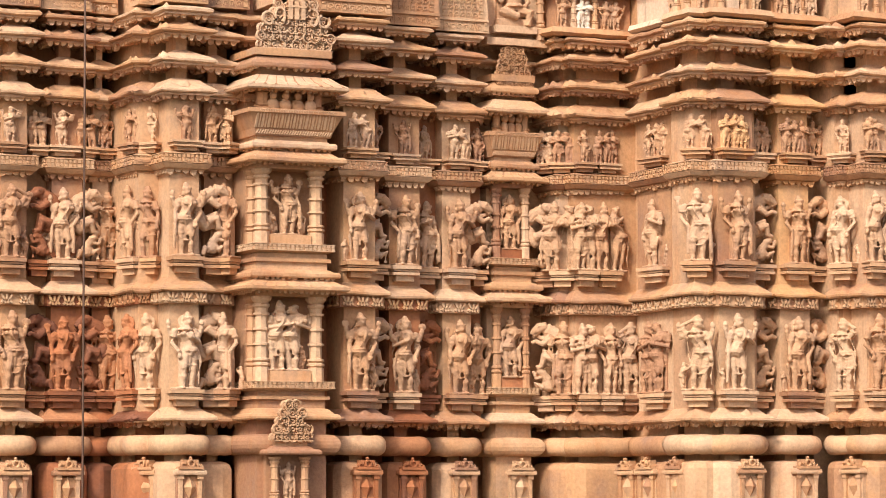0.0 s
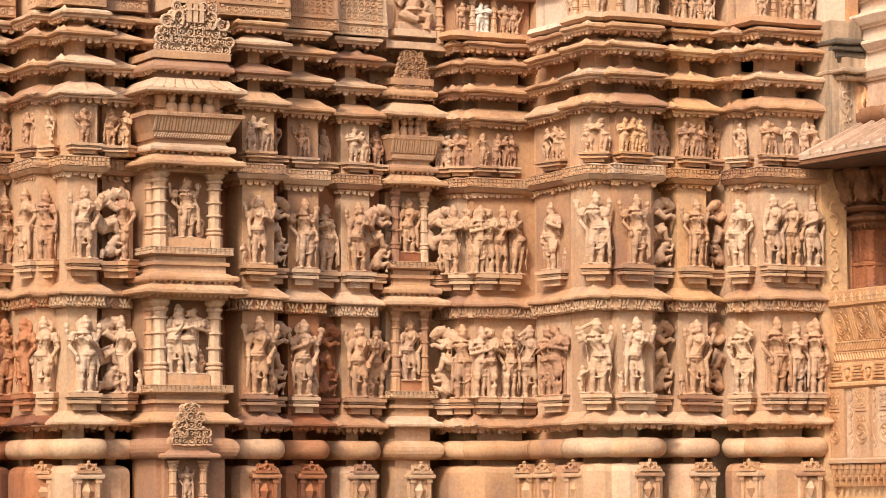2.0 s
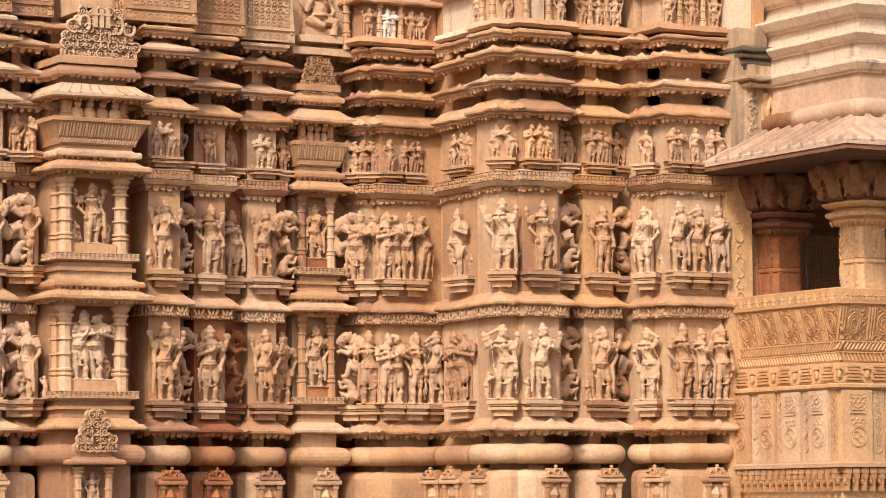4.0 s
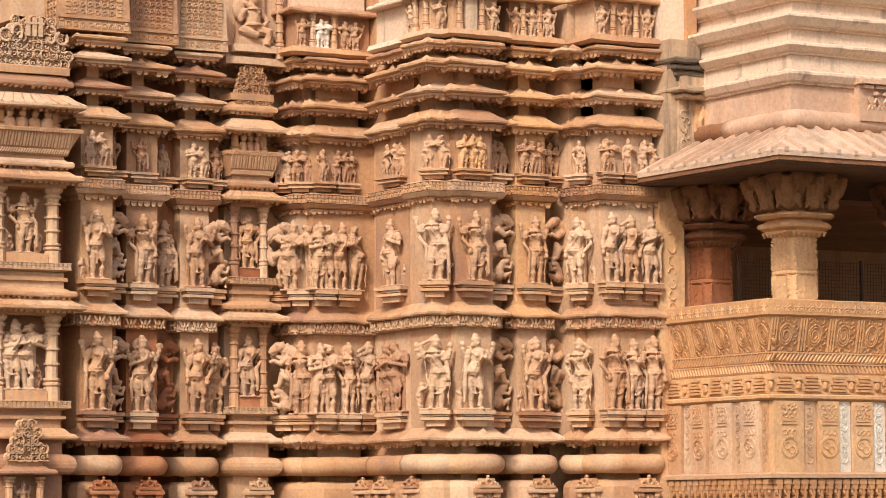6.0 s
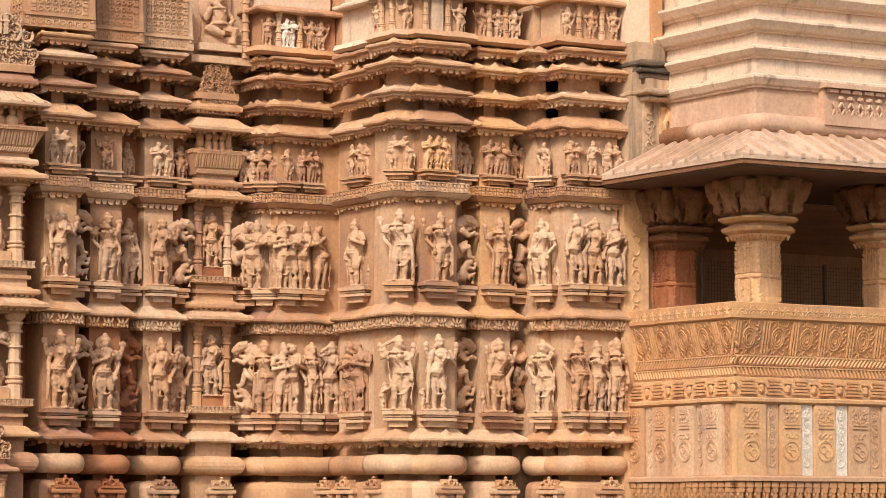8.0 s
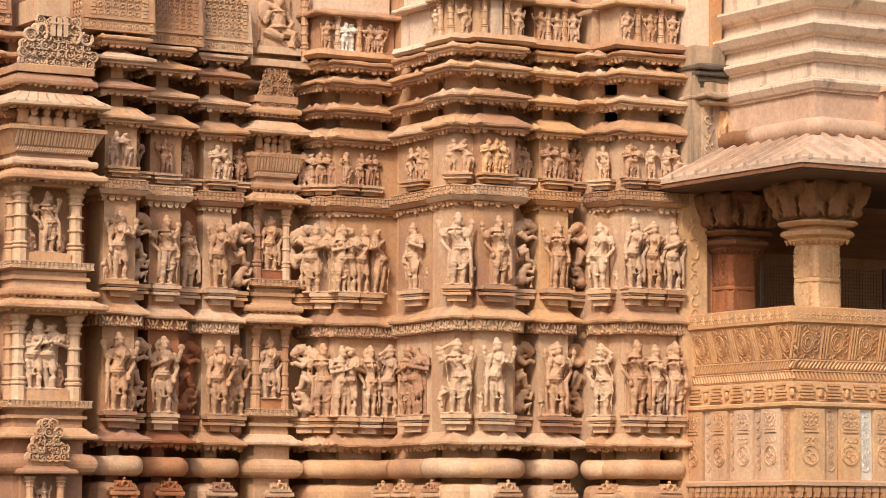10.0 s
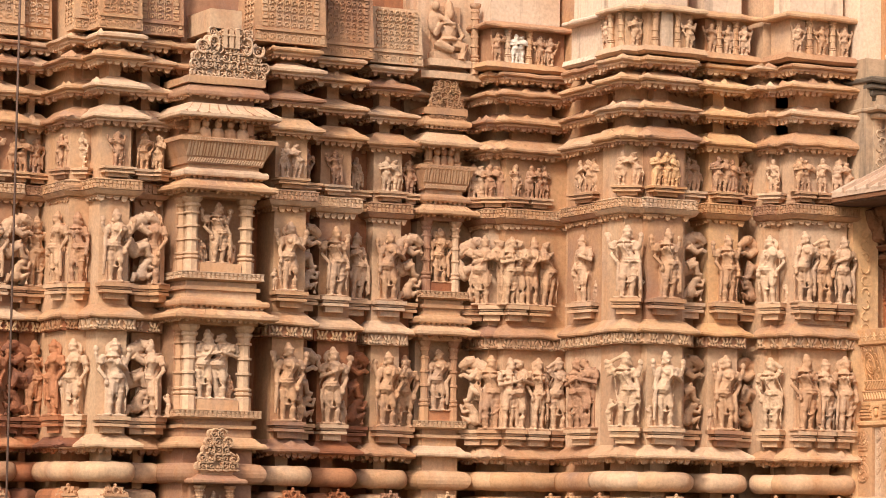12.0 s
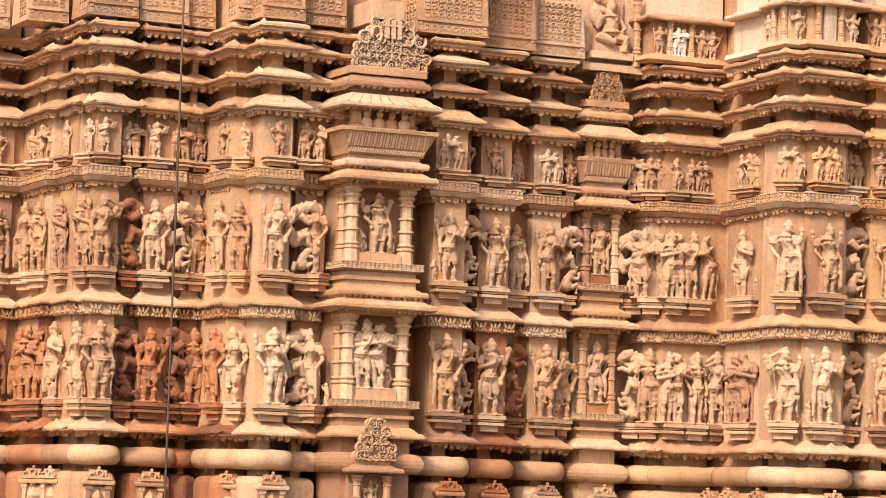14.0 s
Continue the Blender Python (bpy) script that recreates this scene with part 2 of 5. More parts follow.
# ---- levels of the wall, from the ground up ----
Z_BLOCK, Z_TORUS0, Z_TORUS1, Z_EAVE0 = 2.06, 2.125, 2.335, 2.485
Z_ROW1, Z_FRIEZE, Z_EAVE1, Z_ROW2 = 2.80, 3.70, 3.835, 4.185
Z_BAND0, Z_BAND1, Z_ROW3 = 5.14, 5.265, 5.40
Z_EAVES, Z_TOP = (5.915, 6.235, 6.545, 6.765), 6.87


def lip(z0, z1, out, back=-0.04):
    return [(back, z1), (out, z1), (out, z0), (back, z0)]


def crest_leaves(bm, x0, x1, yf, yb, z, out, rise, rng):
    """Worn pointed leaves that stand on the slope of an eave, at its corner and along its front."""
    spots = [(x0 - out * 0.8, yf - out * 0.8, 0.2, -45)]
    n = max(1, round((x1 - x0) / 0.3))
    spots += [(x0 + (x1 - x0) * (k + 0.5 + rng.uniform(-0.15, 0.15)) / n, yf - out * 0.52, 0.48, 0) for k in range(n)]
    spots += [(x0 - out * 0.52, yf + (yb - yf) * 0.35, 0.48, -90)]
    for x, y, f, turn in spots:
        if rng.random() < 0.35:
            continue
        w, h = rng.uniform(0.05, 0.10), rng.uniform(0.012, 0.04)
        m = pose(x, y, z + 0.03 + rise * f, 0, 0, turn)
        q = [bm.verts.new(m @ Vector(p)) for p in ((-w, 0.0, -0.02), (-w * 0.5, -0.035, -0.045), (w * 0.5, -0.035, -0.045), (w, 0.0, -0.02), (rng.uniform(-0.3, 0.3) * w, 0.0, h), (0, 0.07, 0.0))]
        for f3 in ((0, 1, 4), (1, 2, 4), (2, 3, 4), (3, 5, 4), (5, 0, 4)):
            bm.faces.new([q[i] for i in f3])


TONE = {BUFF: "buff", RED: "reddish-brown", PALE: "pale cream", WHITE: "fresh white", OCHRE: "ochre"}


def pier(x0, x1, yf, yb, stone_main=None, band=0.10, rows=(1, 2, 3), lower=None, upper=None, brackets=True, cap=True):
    """A carved pier of the wall; x0, x1, yf are the faces of its shaft."""
    main = stone_main or BUFF
    low, up = lower or main, upper or main
    t = empty("carved_pier", ((x0 + x1) / 2, yf, 0), "%s sandstone wall pier with stacked eaves and rounded base moulding" % TONE.get(low, "buff"), "pier", "piers of the temple wall")
    bm = bmesh.new()
    box(bm, x0 - 0.02, x1 + 0.02, yf - 0.02, yb, -0.02, Z_BLOCK - 0.9)
    g0 = min(0.13, (x1 - x0) * 0.3)
    box(bm, x0, x1, yf, yb, Z_BLOCK - 0.9, Z_BLOCK - 0.01)
    box(bm, x0 + g0, x1 - g0, yf + g0, yb, Z_BLOCK - 0.01, Z_EAVE0)
    box(bm, x0, x1, yf, yb, Z_EAVE0, Z_FRIEZE)
    sub("lower_shaft", bm, low, t)
    bm = bmesh.new()
    box(bm, x0, x1, yf, yb, Z_FRIEZE, Z_EAVES[0])
    n = min(0.18 if x1 < 16 else 0.14, (x1 - x0) * 0.31, (yb - yf) * 0.7)
    box(bm, x0 + n, x1 - n, yf + n, yb, Z_EAVES[0], Z_TOP)
    sub("upper_shaft", bm, up, t)
    bm = bmesh.new()
    h = Z_BLOCK
    collar(bm, x0, x1, yf, yb, [(-0.16, h + 0.005), (-0.01, h), (0.04, h - 0.01), (0.078, h - 0.035), (0.097, h - 0.08), (0.10, h - 0.13), (0.10, h - 0.9), (-0.16, h - 0.9)], 0.008, 0.09, 0.07, 2)
    sub("base_block", bm, low, t)
    bm = bmesh.new()
    collar(bm, x0, x1, yf, yb, torus_profile(Z_TORUS0, Z_TORUS1, 0.15), 0.008, 0.07, 0.09, 5)
    sub("base_torus", bm, random.choice((low, BUFF)), t, "rounded worn base moulding", True)
    for k, z in enumerate((Z_EAVE0, Z_EAVE1) + Z_EAVES):
        inset = n * 0.85 if k >= 3 else 0.0
        out = (0.15, 0.13, 0.15, 0.15, 0.15, 0.12)[k]
        bm = bmesh.new()
        collar(bm, x0 + inset, x1 - inset, yf + inset, yb, eave(z, out + inset, 0.125 if k < 5 else 0.06), 0.014)
        if k >= 2:
            collar(bm, x0 + inset, x1 - inset, yf + inset, yb, lip(z - 0.04, z - 0.016, out * 0.72 + inset), 0.008)
        if k != 1:
            crest_leaves(bm, x0 + inset, x1 - inset, yf + inset, yb, z, out + inset, 0.125 if k < 5 else 0.06, random.Random(int(x0 * 1000) + k))
        ledge = sub("eave", bm, low if k == 0 else up, t)
        if k != 1:
            bm = bmesh.new()
            pendants(bm, x0, x1, yf, yb, z - (0.012 if k < 2 else 0.038), out * (0.5 if k < 2 else 0.62), 0.055 if k < 2 else 0.05)
            tagged(sub("fringe", bm, low if k == 0 else up, ledge), kind="stuff")
    bm = bmesh.new()
    collar(bm, x0, x1, yf, yb, lip(Z_FRIEZE, Z_EAVE1 - 0.012, 0.07), 0.003)
    fr = sub("frieze", bm, low, t)
    bm = bmesh.new()
    fans(bm, x0, x1, yf, yb, Z_FRIEZE, Z_EAVE1 - 0.01, 0.07)
    tagged(sub("frieze_carving", bm, PALE if low is not RED else OCHRE, fr), kind="stuff")
    bm = bmesh.new()
    collar(bm, x0, x1, yf, yb, [(-0.04, Z_BAND1 + 0.02), (0.06, Z_BAND1 + 0.015), (band, Z_BAND1), (band, Z_BAND0 + 0.02), (band + 0.015, Z_BAND0 + 0.015), (band - 0.02, Z_BAND0 - 0.03), (0.03, Z_BAND0 - 0.05), (-0.04, Z_BAND0 - 0.05)], 0.005)
    ledge = sub("patterned_band", bm, up, t)
    bm = bmesh.new()
    studs(bm, x0, x1, yf, yb, Z_BAND0 + 0.03, Z_BAND1 - 0.008, band + 0.001)
    tagged(sub("band_carving", bm, up, ledge), kind="stuff")
    bm = bmesh.new()
    pendants(bm, x0, x1, yf, yb, Z_BAND0 - 0.045, 0.05)
    tagged(sub("fringe", bm, up, ledge), kind="stuff")
    return t


def pedestal(parent, x, y, z, w, turn=0, material=None, deep=0.15, tall=0.19):
    """A stepped bracket under a statue."""
    bm = bmesh.new()
    for k, (f, a, b) in enumerate(((1.0, -0.04, 0.0), (0.86, -0.065, -0.045), (0.92, -0.105, -0.075), (0.62, -0.17, -0.105))):
        ww, dd = w * f / 2, deep * f
        box(bm, -ww, ww, -dd, 0.04, a * tall / 0.19, b * tall / 0.19)
    bm.transform(pose(x, y, z, 0, 0, turn))
    return sub("pedestal", bm, material or BUFF, parent)


# ---- figures: plain carved forms, each one mesh ----
def limb(bm, pts, radii, seg=7):
    rings = []
    for k, p in enumerate(pts):
        p = Vector(p)
        a = Vector(pts[max(0, k - 1)])
        b = Vector(pts[min(len(pts) - 1, k + 1)])
        q = (b - a).to_track_quat("Z", "X").to_matrix()
        rings.append([bm.verts.new(p + q @ Vector((math.cos(2 * math.pi * s / seg) * radii[k], math.sin(2 * math.pi * s / seg) * radii[k], 0))) for s in range(seg)])
    for r0, r1 in zip(rings, rings[1:]):
        for s in range(seg):
            bm.faces.new((r0[s], r0[(s + 1) % seg], r1[(s + 1) % seg], r1[s]))
    bm.faces.new(rings[0][::-1])
    bm.faces.new(rings[-1])


def blob(bm, at, size, level=2):
    r = bmesh.ops.create_icosphere(bm, subdivisions=level, radius=1.0)
    m = Matrix.Translation(at) @ Matrix.Diagonal((*size, 1))
    bmesh.ops.transform(bm, matrix=m, verts=r["verts"])


def figure(bm, rng, at=(0, 0, 0), tall=1.0, wide=1.0, crown=True, arms=2, sway=None, frill=True, toward=0):
    """A slim standing form in three bends, with belts, tassels, armlets, garland and head-dress; toward: the side it turns to."""
    if sway is None:
        s = rng.choice((-1, 1)) * (rng.uniform(0.022, 0.05) if crown else rng.uniform(0.05, 0.09))
    else:
        s = sway
    g = bmesh.new()
    full = 0.0 if crown else 1.0
    hip = Vector((s, -0.105, 0.485))
    chest = Vector((-s * 0.45 + toward * 0.015, -0.115, 0.69))
    head = Vector((s * 0.25 + toward * 0.03, -0.125, 0.838))
    cross = 0.05 if not crown and rng.random() < 0.4 else 0.0
    for side in (-1, 1):
        free = side * s < 0 and abs(s) > 0.02
        foot = Vector((side * (0.048 - cross * (0.9 if free else 0)) + s * 0.2, -0.10 - (0.02 if free else 0), 0.02))
        knee = Vector((side * (0.046 + (0.022 if free and not cross else 0)) + s * 0.7, -0.118 - (0.035 if free else 0), 0.262))
        top = hip + Vector((side * 0.045, 0, -0.01))
        limb(g, [foot, foot * 0.72 + knee * 0.28, foot * 0.4 + knee * 0.6, knee, knee * 0.45 + top * 0.55, top, hip + Vector((side * 0.025, 0, 0.05))], [0.023, 0.027, 0.038, 0.034, 0.049, 0.060 + 0.008 * full, 0.05], 8)
        blob(g, foot + Vector((side * 0.012, -0.03, 0)), (0.027, 0.05, 0.02), 1)
        for f, r in ((0.12, 0.033), (0.2, 0.033)):
            c = foot * (1 - f) + knee * f
            limb(g, [c, c + (knee - foot).normalized() * 0.014], [r, r], 8)
        if frill:
            for f in (0.15,):
                c = knee * (1 - f) + top * f
                r = 0.037 + 0.026 * f
                limb(g, [c, c + (top - knee).normalized() * 0.012], [r + 0.002, r + 0.003], 8)
        sh = chest + Vector((side * 0.108, 0.012, 0.042))
        blob(g, sh, (0.042, 0.042, 0.04), 1)
        for extra in range(max(1, arms // 2)):
            style = rng.random()
            if toward and extra == 0:
                if side == toward:
                    el = sh + Vector((side * 0.055, -0.04, -0.10))
                    wrist = sh + Vector((side * 0.16, -0.055, -0.02 + 0.05 * rng.random()))
                else:
                    el = sh + Vector((side * 0.035, -0.02, -0.145))
                    wrist = chest + Vector((toward * 0.10, -0.115, -0.04))
            elif extra == 1:
                el = sh + Vector((side * 0.055, 0.015, -0.075))
                wrist = el + Vector((side * 0.022, -0.015, 0.125))
                kind = rng.random()
                if kind < 0.5:
                    limb(g, [wrist + Vector((side * 0.006, 0, 0.05)), wrist + Vector((side * 0.006, 0.016, 0.05))], [0.045, 0.045], 10)
                    limb(g, [wrist + Vector((side * 0.006, -0.008, 0.05)), wrist + Vector((side * 0.006, 0.0, 0.05))], [0.02, 0.02], 8)
                else:
                    limb(g, [wrist + Vector((0, 0, z)) for z in (0.0, 0.035, 0.07, 0.09)], [0.015, 0.034, 0.026, 0.01], 7)
            elif style < (0.74 if crown else 0.4):
                el = sh + Vector((side * 0.042, 0.0, -0.152))
                wrist = hip + Vector((side * 0.118 - s * 0.3, -0.04, -0.03))
                if rng.random() < 0.6:
                    blob(g, wrist + Vector((0, -0.005, -0.05)), (0.03, 0.03, 0.045), 1)
                else:
                    limb(g, [wrist, wrist + Vector((side * 0.01, 0, -0.16)), wrist + Vector((side * 0.015, 0.01, -0.36))], [0.02, 0.026, 0.018], 6)
            elif style < (0.94 if crown else 0.66):
                el = sh + Vector((side * 0.05, -0.01, -0.145))
                wrist = chest + Vector((side * 0.03, -0.105, -0.035))
            else:
                el = sh + Vector((side * 0.06, 0, 0.085))
                wrist = head + Vector((-side * 0.01, 0.0, 0.105))
            limb(g, [sh, sh * 0.45 + el * 0.55, el, el * 0.4 + wrist * 0.6, wrist], [0.036, 0.033, 0.027, 0.025, 0.018], 7)
            blob(g, wrist, (0.024, 0.024, 0.026), 1)
            for c, d, r in ((sh * 0.5 + el * 0.5, el - sh, 0.041), (el * 0.2 + wrist * 0.8, wrist - el, 0.029)):
                limb(g, [c, c + d.normalized() * 0.016], [r, r], 7)
    limb(g, [hip + Vector((0, 0, -0.055)), hip, hip * 0.7 + chest * 0.3, hip * 0.42 + chest * 0.58, chest, chest + Vector((0, 0, 0.05)), chest + Vector((0, 0.0, 0.085))], [0.072, 0.088 + 0.01 * full, 0.07, 0.062 - 0.006 * full, 0.090, 0.090, 0.05], 10)
    for dz, r in ((0.022, 0.089), (-0.012, 0.093)):
        limb(g, [hip + Vector((0, -0.006, dz)), hip + Vector((0, -0.006, dz + 0.014))], [r + 0.008 * full, r + 0.005 * full], 10)
    for side in (-1, 1):
        blob(g, chest + Vector((side * 0.044, -0.066, -0.004)), (0.044, 0.04, 0.044) if not crown else (0.046, 0.026, 0.032), 1)
    limb(g, [chest + Vector((0, 0, 0.06)), head], [0.036, 0.034], 7)
    for dz, r in ((0.088, 0.05), (0.06, 0.076)):
        limb(g, [chest + Vector((0, -0.014, dz)), chest + Vector((0, -0.016, dz + 0.01))], [r, r - 0.006], 9)
    limb(g, [chest + Vector((0.0, -0.085, 0.05)), chest + Vector((0.0, -0.10, -0.02)), hip + Vector((0, -0.085, 0.06))], [0.009, 0.011, 0.007], 5)
    blob(g, head, (0.048, 0.054, 0.062))
    blob(g, head + Vector((toward * 0.02, -0.05, -0.008)), (0.012, 0.016, 0.02), 1)
    for side in (-1, 1):
        blob(g, head + Vector((side * 0.05, 0.005, -0.03)), (0.02, 0.02, 0.032), 1)
    if crown:
        limb(g, [head + Vector((0, 0.008, z)) for z in (0.016, 0.03, 0.042, 0.05)], [0.052, 0.06, 0.058, 0.05], 9)
        for q in range(5):
            u = math.pi * (0.1 + 0.2 * q)
            blob(g, head + Vector((math.cos(u) * 0.05, -math.sin(u) * 0.045, 0.05)), (0.014, 0.014, 0.02), 1)
        limb(g, [head + Vector((0, 0.012, z)) for z in (0.045, 0.07, 0.078, 0.095, 0.103, 0.118, 0.13)], [0.043, 0.046, 0.036, 0.04, 0.027, 0.028, 0.014], 8)
        if rng.random() < 0.35:
            limb(g, [head + Vector((0, 0.04, 0.0)), head + Vector((0, 0.058, 0.0))], [0.098, 0.102], 14)
    else:
        blob(g, head + Vector((0.042 * rng.choice((-1, 1)), 0.02, 0.04)), (0.05, 0.048, 0.044), 1)
        limb(g, [head + Vector((0, 0.0, 0.026)), head + Vector((0, 0.0, 0.046))], [0.055, 0.05], 8)
    if frill:
        if crown and rng.random() < 0.8:
            loop = [Vector((s * 0.6 + 0.128 * math.cos(u), -0.07 - 0.085 * abs(math.sin(u)), 0.50 + 0.295 * math.sin(u))) for u in [math.pi + math.pi * k / 12 for k in range(13)]]
            loop = [chest + Vector((-0.10, -0.02, 0.03))] + loop + [chest + Vector((0.10, -0.02, 0.03))]
            limb(g, loop, [0.011] * 15, 5)
        limb(g, [hip + Vector((0, -0.088, 0.0)), Vector((s * 0.8, -0.145, 0.40)), Vector((s * 0.5, -0.135, 0.22))], [0.018, 0.018, 0.01], 6)
        for side in (-1, 1):
            a0 = hip + Vector((side * 0.088, -0.012, 0.0))
            limb(g, [a0, a0 + Vector((side * 0.03, 0.0, -0.15)), a0 + Vector((side * 0.008, 0.005, -0.3)), a0 + Vector((side * 0.018, 0.01, -0.42))], [0.014, 0.022, 0.018, 0.01], 5)
    box(g, -0.075 + s * 0.3, 0.075 + s * 0.3, -0.07, 0.02, 0.0, 0.40)
    box(g, -0.06, 0.06, -0.075, 0.02, 0.40, 0.80)
    for v in g.verts:
        v.co += noise.noise_vector(v.co * 9 + Vector(at) * 5) * 0.006
    bmesh.ops.transform(g, matrix=Matrix.Translation(at) @ Matrix.Diagonal((tall * wide, tall * 1.05, tall, 1)), verts=g.verts)
    tmp = bpy.data.meshes.new("tmp")
    g.to_mesh(tmp)
    g.free()
    bm.from_mesh(tmp)
    bpy.data.meshes.remove(tmp)


def beast(bm, rng, tall):
    """A rearing lion-like beast with an arched back over a small crouched form."""
    spine = [(0.02, 0.42), (0.11, 0.40), (0.185, 0.47), (0.215, 0.58), (0.195, 0.70), (0.13, 0.79), (0.05, 0.83), (-0.02, 0.82)]
    limb(bm, [(x, -0.10, z) for x, z in spine], [0.045, 0.075, 0.088, 0.085, 0.08, 0.085, 0.08, 0.06], 10)
    limb(bm, [(0.02, -0.13, 0.90), (-0.05, -0.15, 0.87), (-0.11, -0.16, 0.83), (-0.15, -0.16, 0.79)], [0.05, 0.072, 0.05, 0.03], 9)
    limb(bm, [(-0.07, -0.15, 0.82), (-0.12, -0.16, 0.76)], [0.03, 0.018], 7)
    for dx, dz in ((-0.01, 0.95), (0.04, 0.93), (0.09, 0.90), (0.14, 0.86)):
        limb(bm, [(dx, -0.12, dz - 0.05), (dx + 0.02, -0.11, dz)], [0.03, 0.01], 6)
    blob(bm, (-0.05, -0.215, 0.89), (0.016, 0.016, 0.016), 1)
    for dy, dz in ((-0.16, 0.0), (-0.09, 0.07)):
        limb(bm, [(0.08, dy, 0.74 + dz * 0.5), (-0.02, dy - 0.02, 0.66 + dz), (-0.10, dy - 0.02, 0.70 + dz), (-0.14, dy - 0.02, 0.67 + dz)], [0.055, 0.042, 0.03, 0.034], 8)
        limb(bm, [(0.10, dy, 0.47), (0.0, dy - 0.03, 0.50 + dz), (-0.03, dy - 0.02, 0.38), (-0.09, dy - 0.02, 0.36)], [0.075, 0.055, 0.036, 0.034], 8)
    limb(bm, [(0.18, -0.08, 0.44), (0.24, -0.09, 0.36), (0.25, -0.09, 0.22), (0.21, -0.09, 0.12)], [0.03, 0.026, 0.022, 0.028], 7)
    blob(bm, (0.03, -0.11, 0.14), (0.075, 0.075, 0.095))
    limb(bm, [(0.03, -0.12, 0.2), (-0.01, -0.14, 0.27), (-0.03, -0.15, 0.31)], [0.06, 0.045, 0.05], 8)
    blob(bm, (-0.05, -0.15, 0.31), (0.044, 0.05, 0.05), 2)
    limb(bm, [(-0.02, -0.13, 0.10), (-0.11, -0.15, 0.16), (-0.09, -0.15, 0.02)], [0.05, 0.04, 0.026], 8)
    limb(bm, [(0.08, -0.12, 0.09), (0.13, -0.15, 0.13), (0.16, -0.15, 0.03)], [0.05, 0.04, 0.026], 8)
    limb(bm, [(0.0, -0.14, 0.25), (-0.10, -0.17, 0.22), (-0.13, -0.17, 0.32)], [0.032, 0.026, 0.022], 7)
    bmesh.ops.scale(bm, vec=(tall * 1.12, tall, tall), verts=bm.verts)


LABELS = {
    "single": "%s %s sandstone standing figure in high relief on a bracket",
    "pair": "%s %s sandstone couple in high relief on a bracket",
    "trio": "%s %s sandstone group of three figures on a bracket",
    "beast": "%s %s sandstone rearing beast in a wall recess",
}


def statue(x, y, z, tall, kind="single", turn=0, material=None, seed=0, wide=1.0, arms=2, sway=None, crown=True):
    rng = random.Random(seed)
    bm = bmesh.new()
    if kind == "beast":
        beast(bm, rng, tall)
        if rng.random() < 0.5:
            bmesh.ops.scale(bm, vec=(-1, 1, 1), verts=bm.verts)
    else:
        n = {"single": 1, "pair": 2, "trio": 3}[kind]
        gap = tall * 0.25 * wide
        for k in range(n):
            off = (k - (n - 1) / 2) * gap
            facing = (1 if k == 0 else -1 if k == n - 1 else 0) if n > 1 else 0
            figure(bm, rng, (off, 0.012 * k, 0), tall * rng.uniform(0.94, 1.0), wide * 1.16, crown and k % 2 == 0 if n > 1 else crown, 2 if n > 1 else arms, sway, True, facing)
        if n == 1 and tall > 0.5:
            for side in (-1, 1):
                if rng.random() < 0.5:
                    figure(bm, rng, (side * tall * 0.18 * wide, 0.015, 0), tall * rng.uniform(0.26, 0.40), 1.1, rng.random() < 0.5, 2, None, False)
        w = gap * n * 0.46 + 0.04
        box(bm, -w, w, -0.17 * tall, 0.02, 0.0, 0.025 * tall)
    ob = part("statue", bm, CARVED.get(material or BUFF, material), None, "", True)
    ob.matrix_world = pose(x, y, z, 0, 0, turn)
    carve = ob.modifiers.new("carve", "REMESH")
    carve.mode, carve.voxel_size, carve.use_smooth_shade = "VOXEL", max(0.0075, 0.0118 * tall), True
    return tagged(ob, LABELS[kind] % ("large" if tall > 0.5 else "small", TONE.get(material or BUFF, "buff")), "statue", "statues of the temple wall")


# ---- ground and the temple's core ----
bm = bmesh.new()
g = [bm.verts.new(p) for p in ((-2500, -2500, 0), (2500, -2500, 0), (2500, 2500, 0), (-2500, 2500, 0))]
bm.faces.new(g)
tagged(part("ground", bm, GROUND), "dry earth round the temple", "ground", kind="structure")

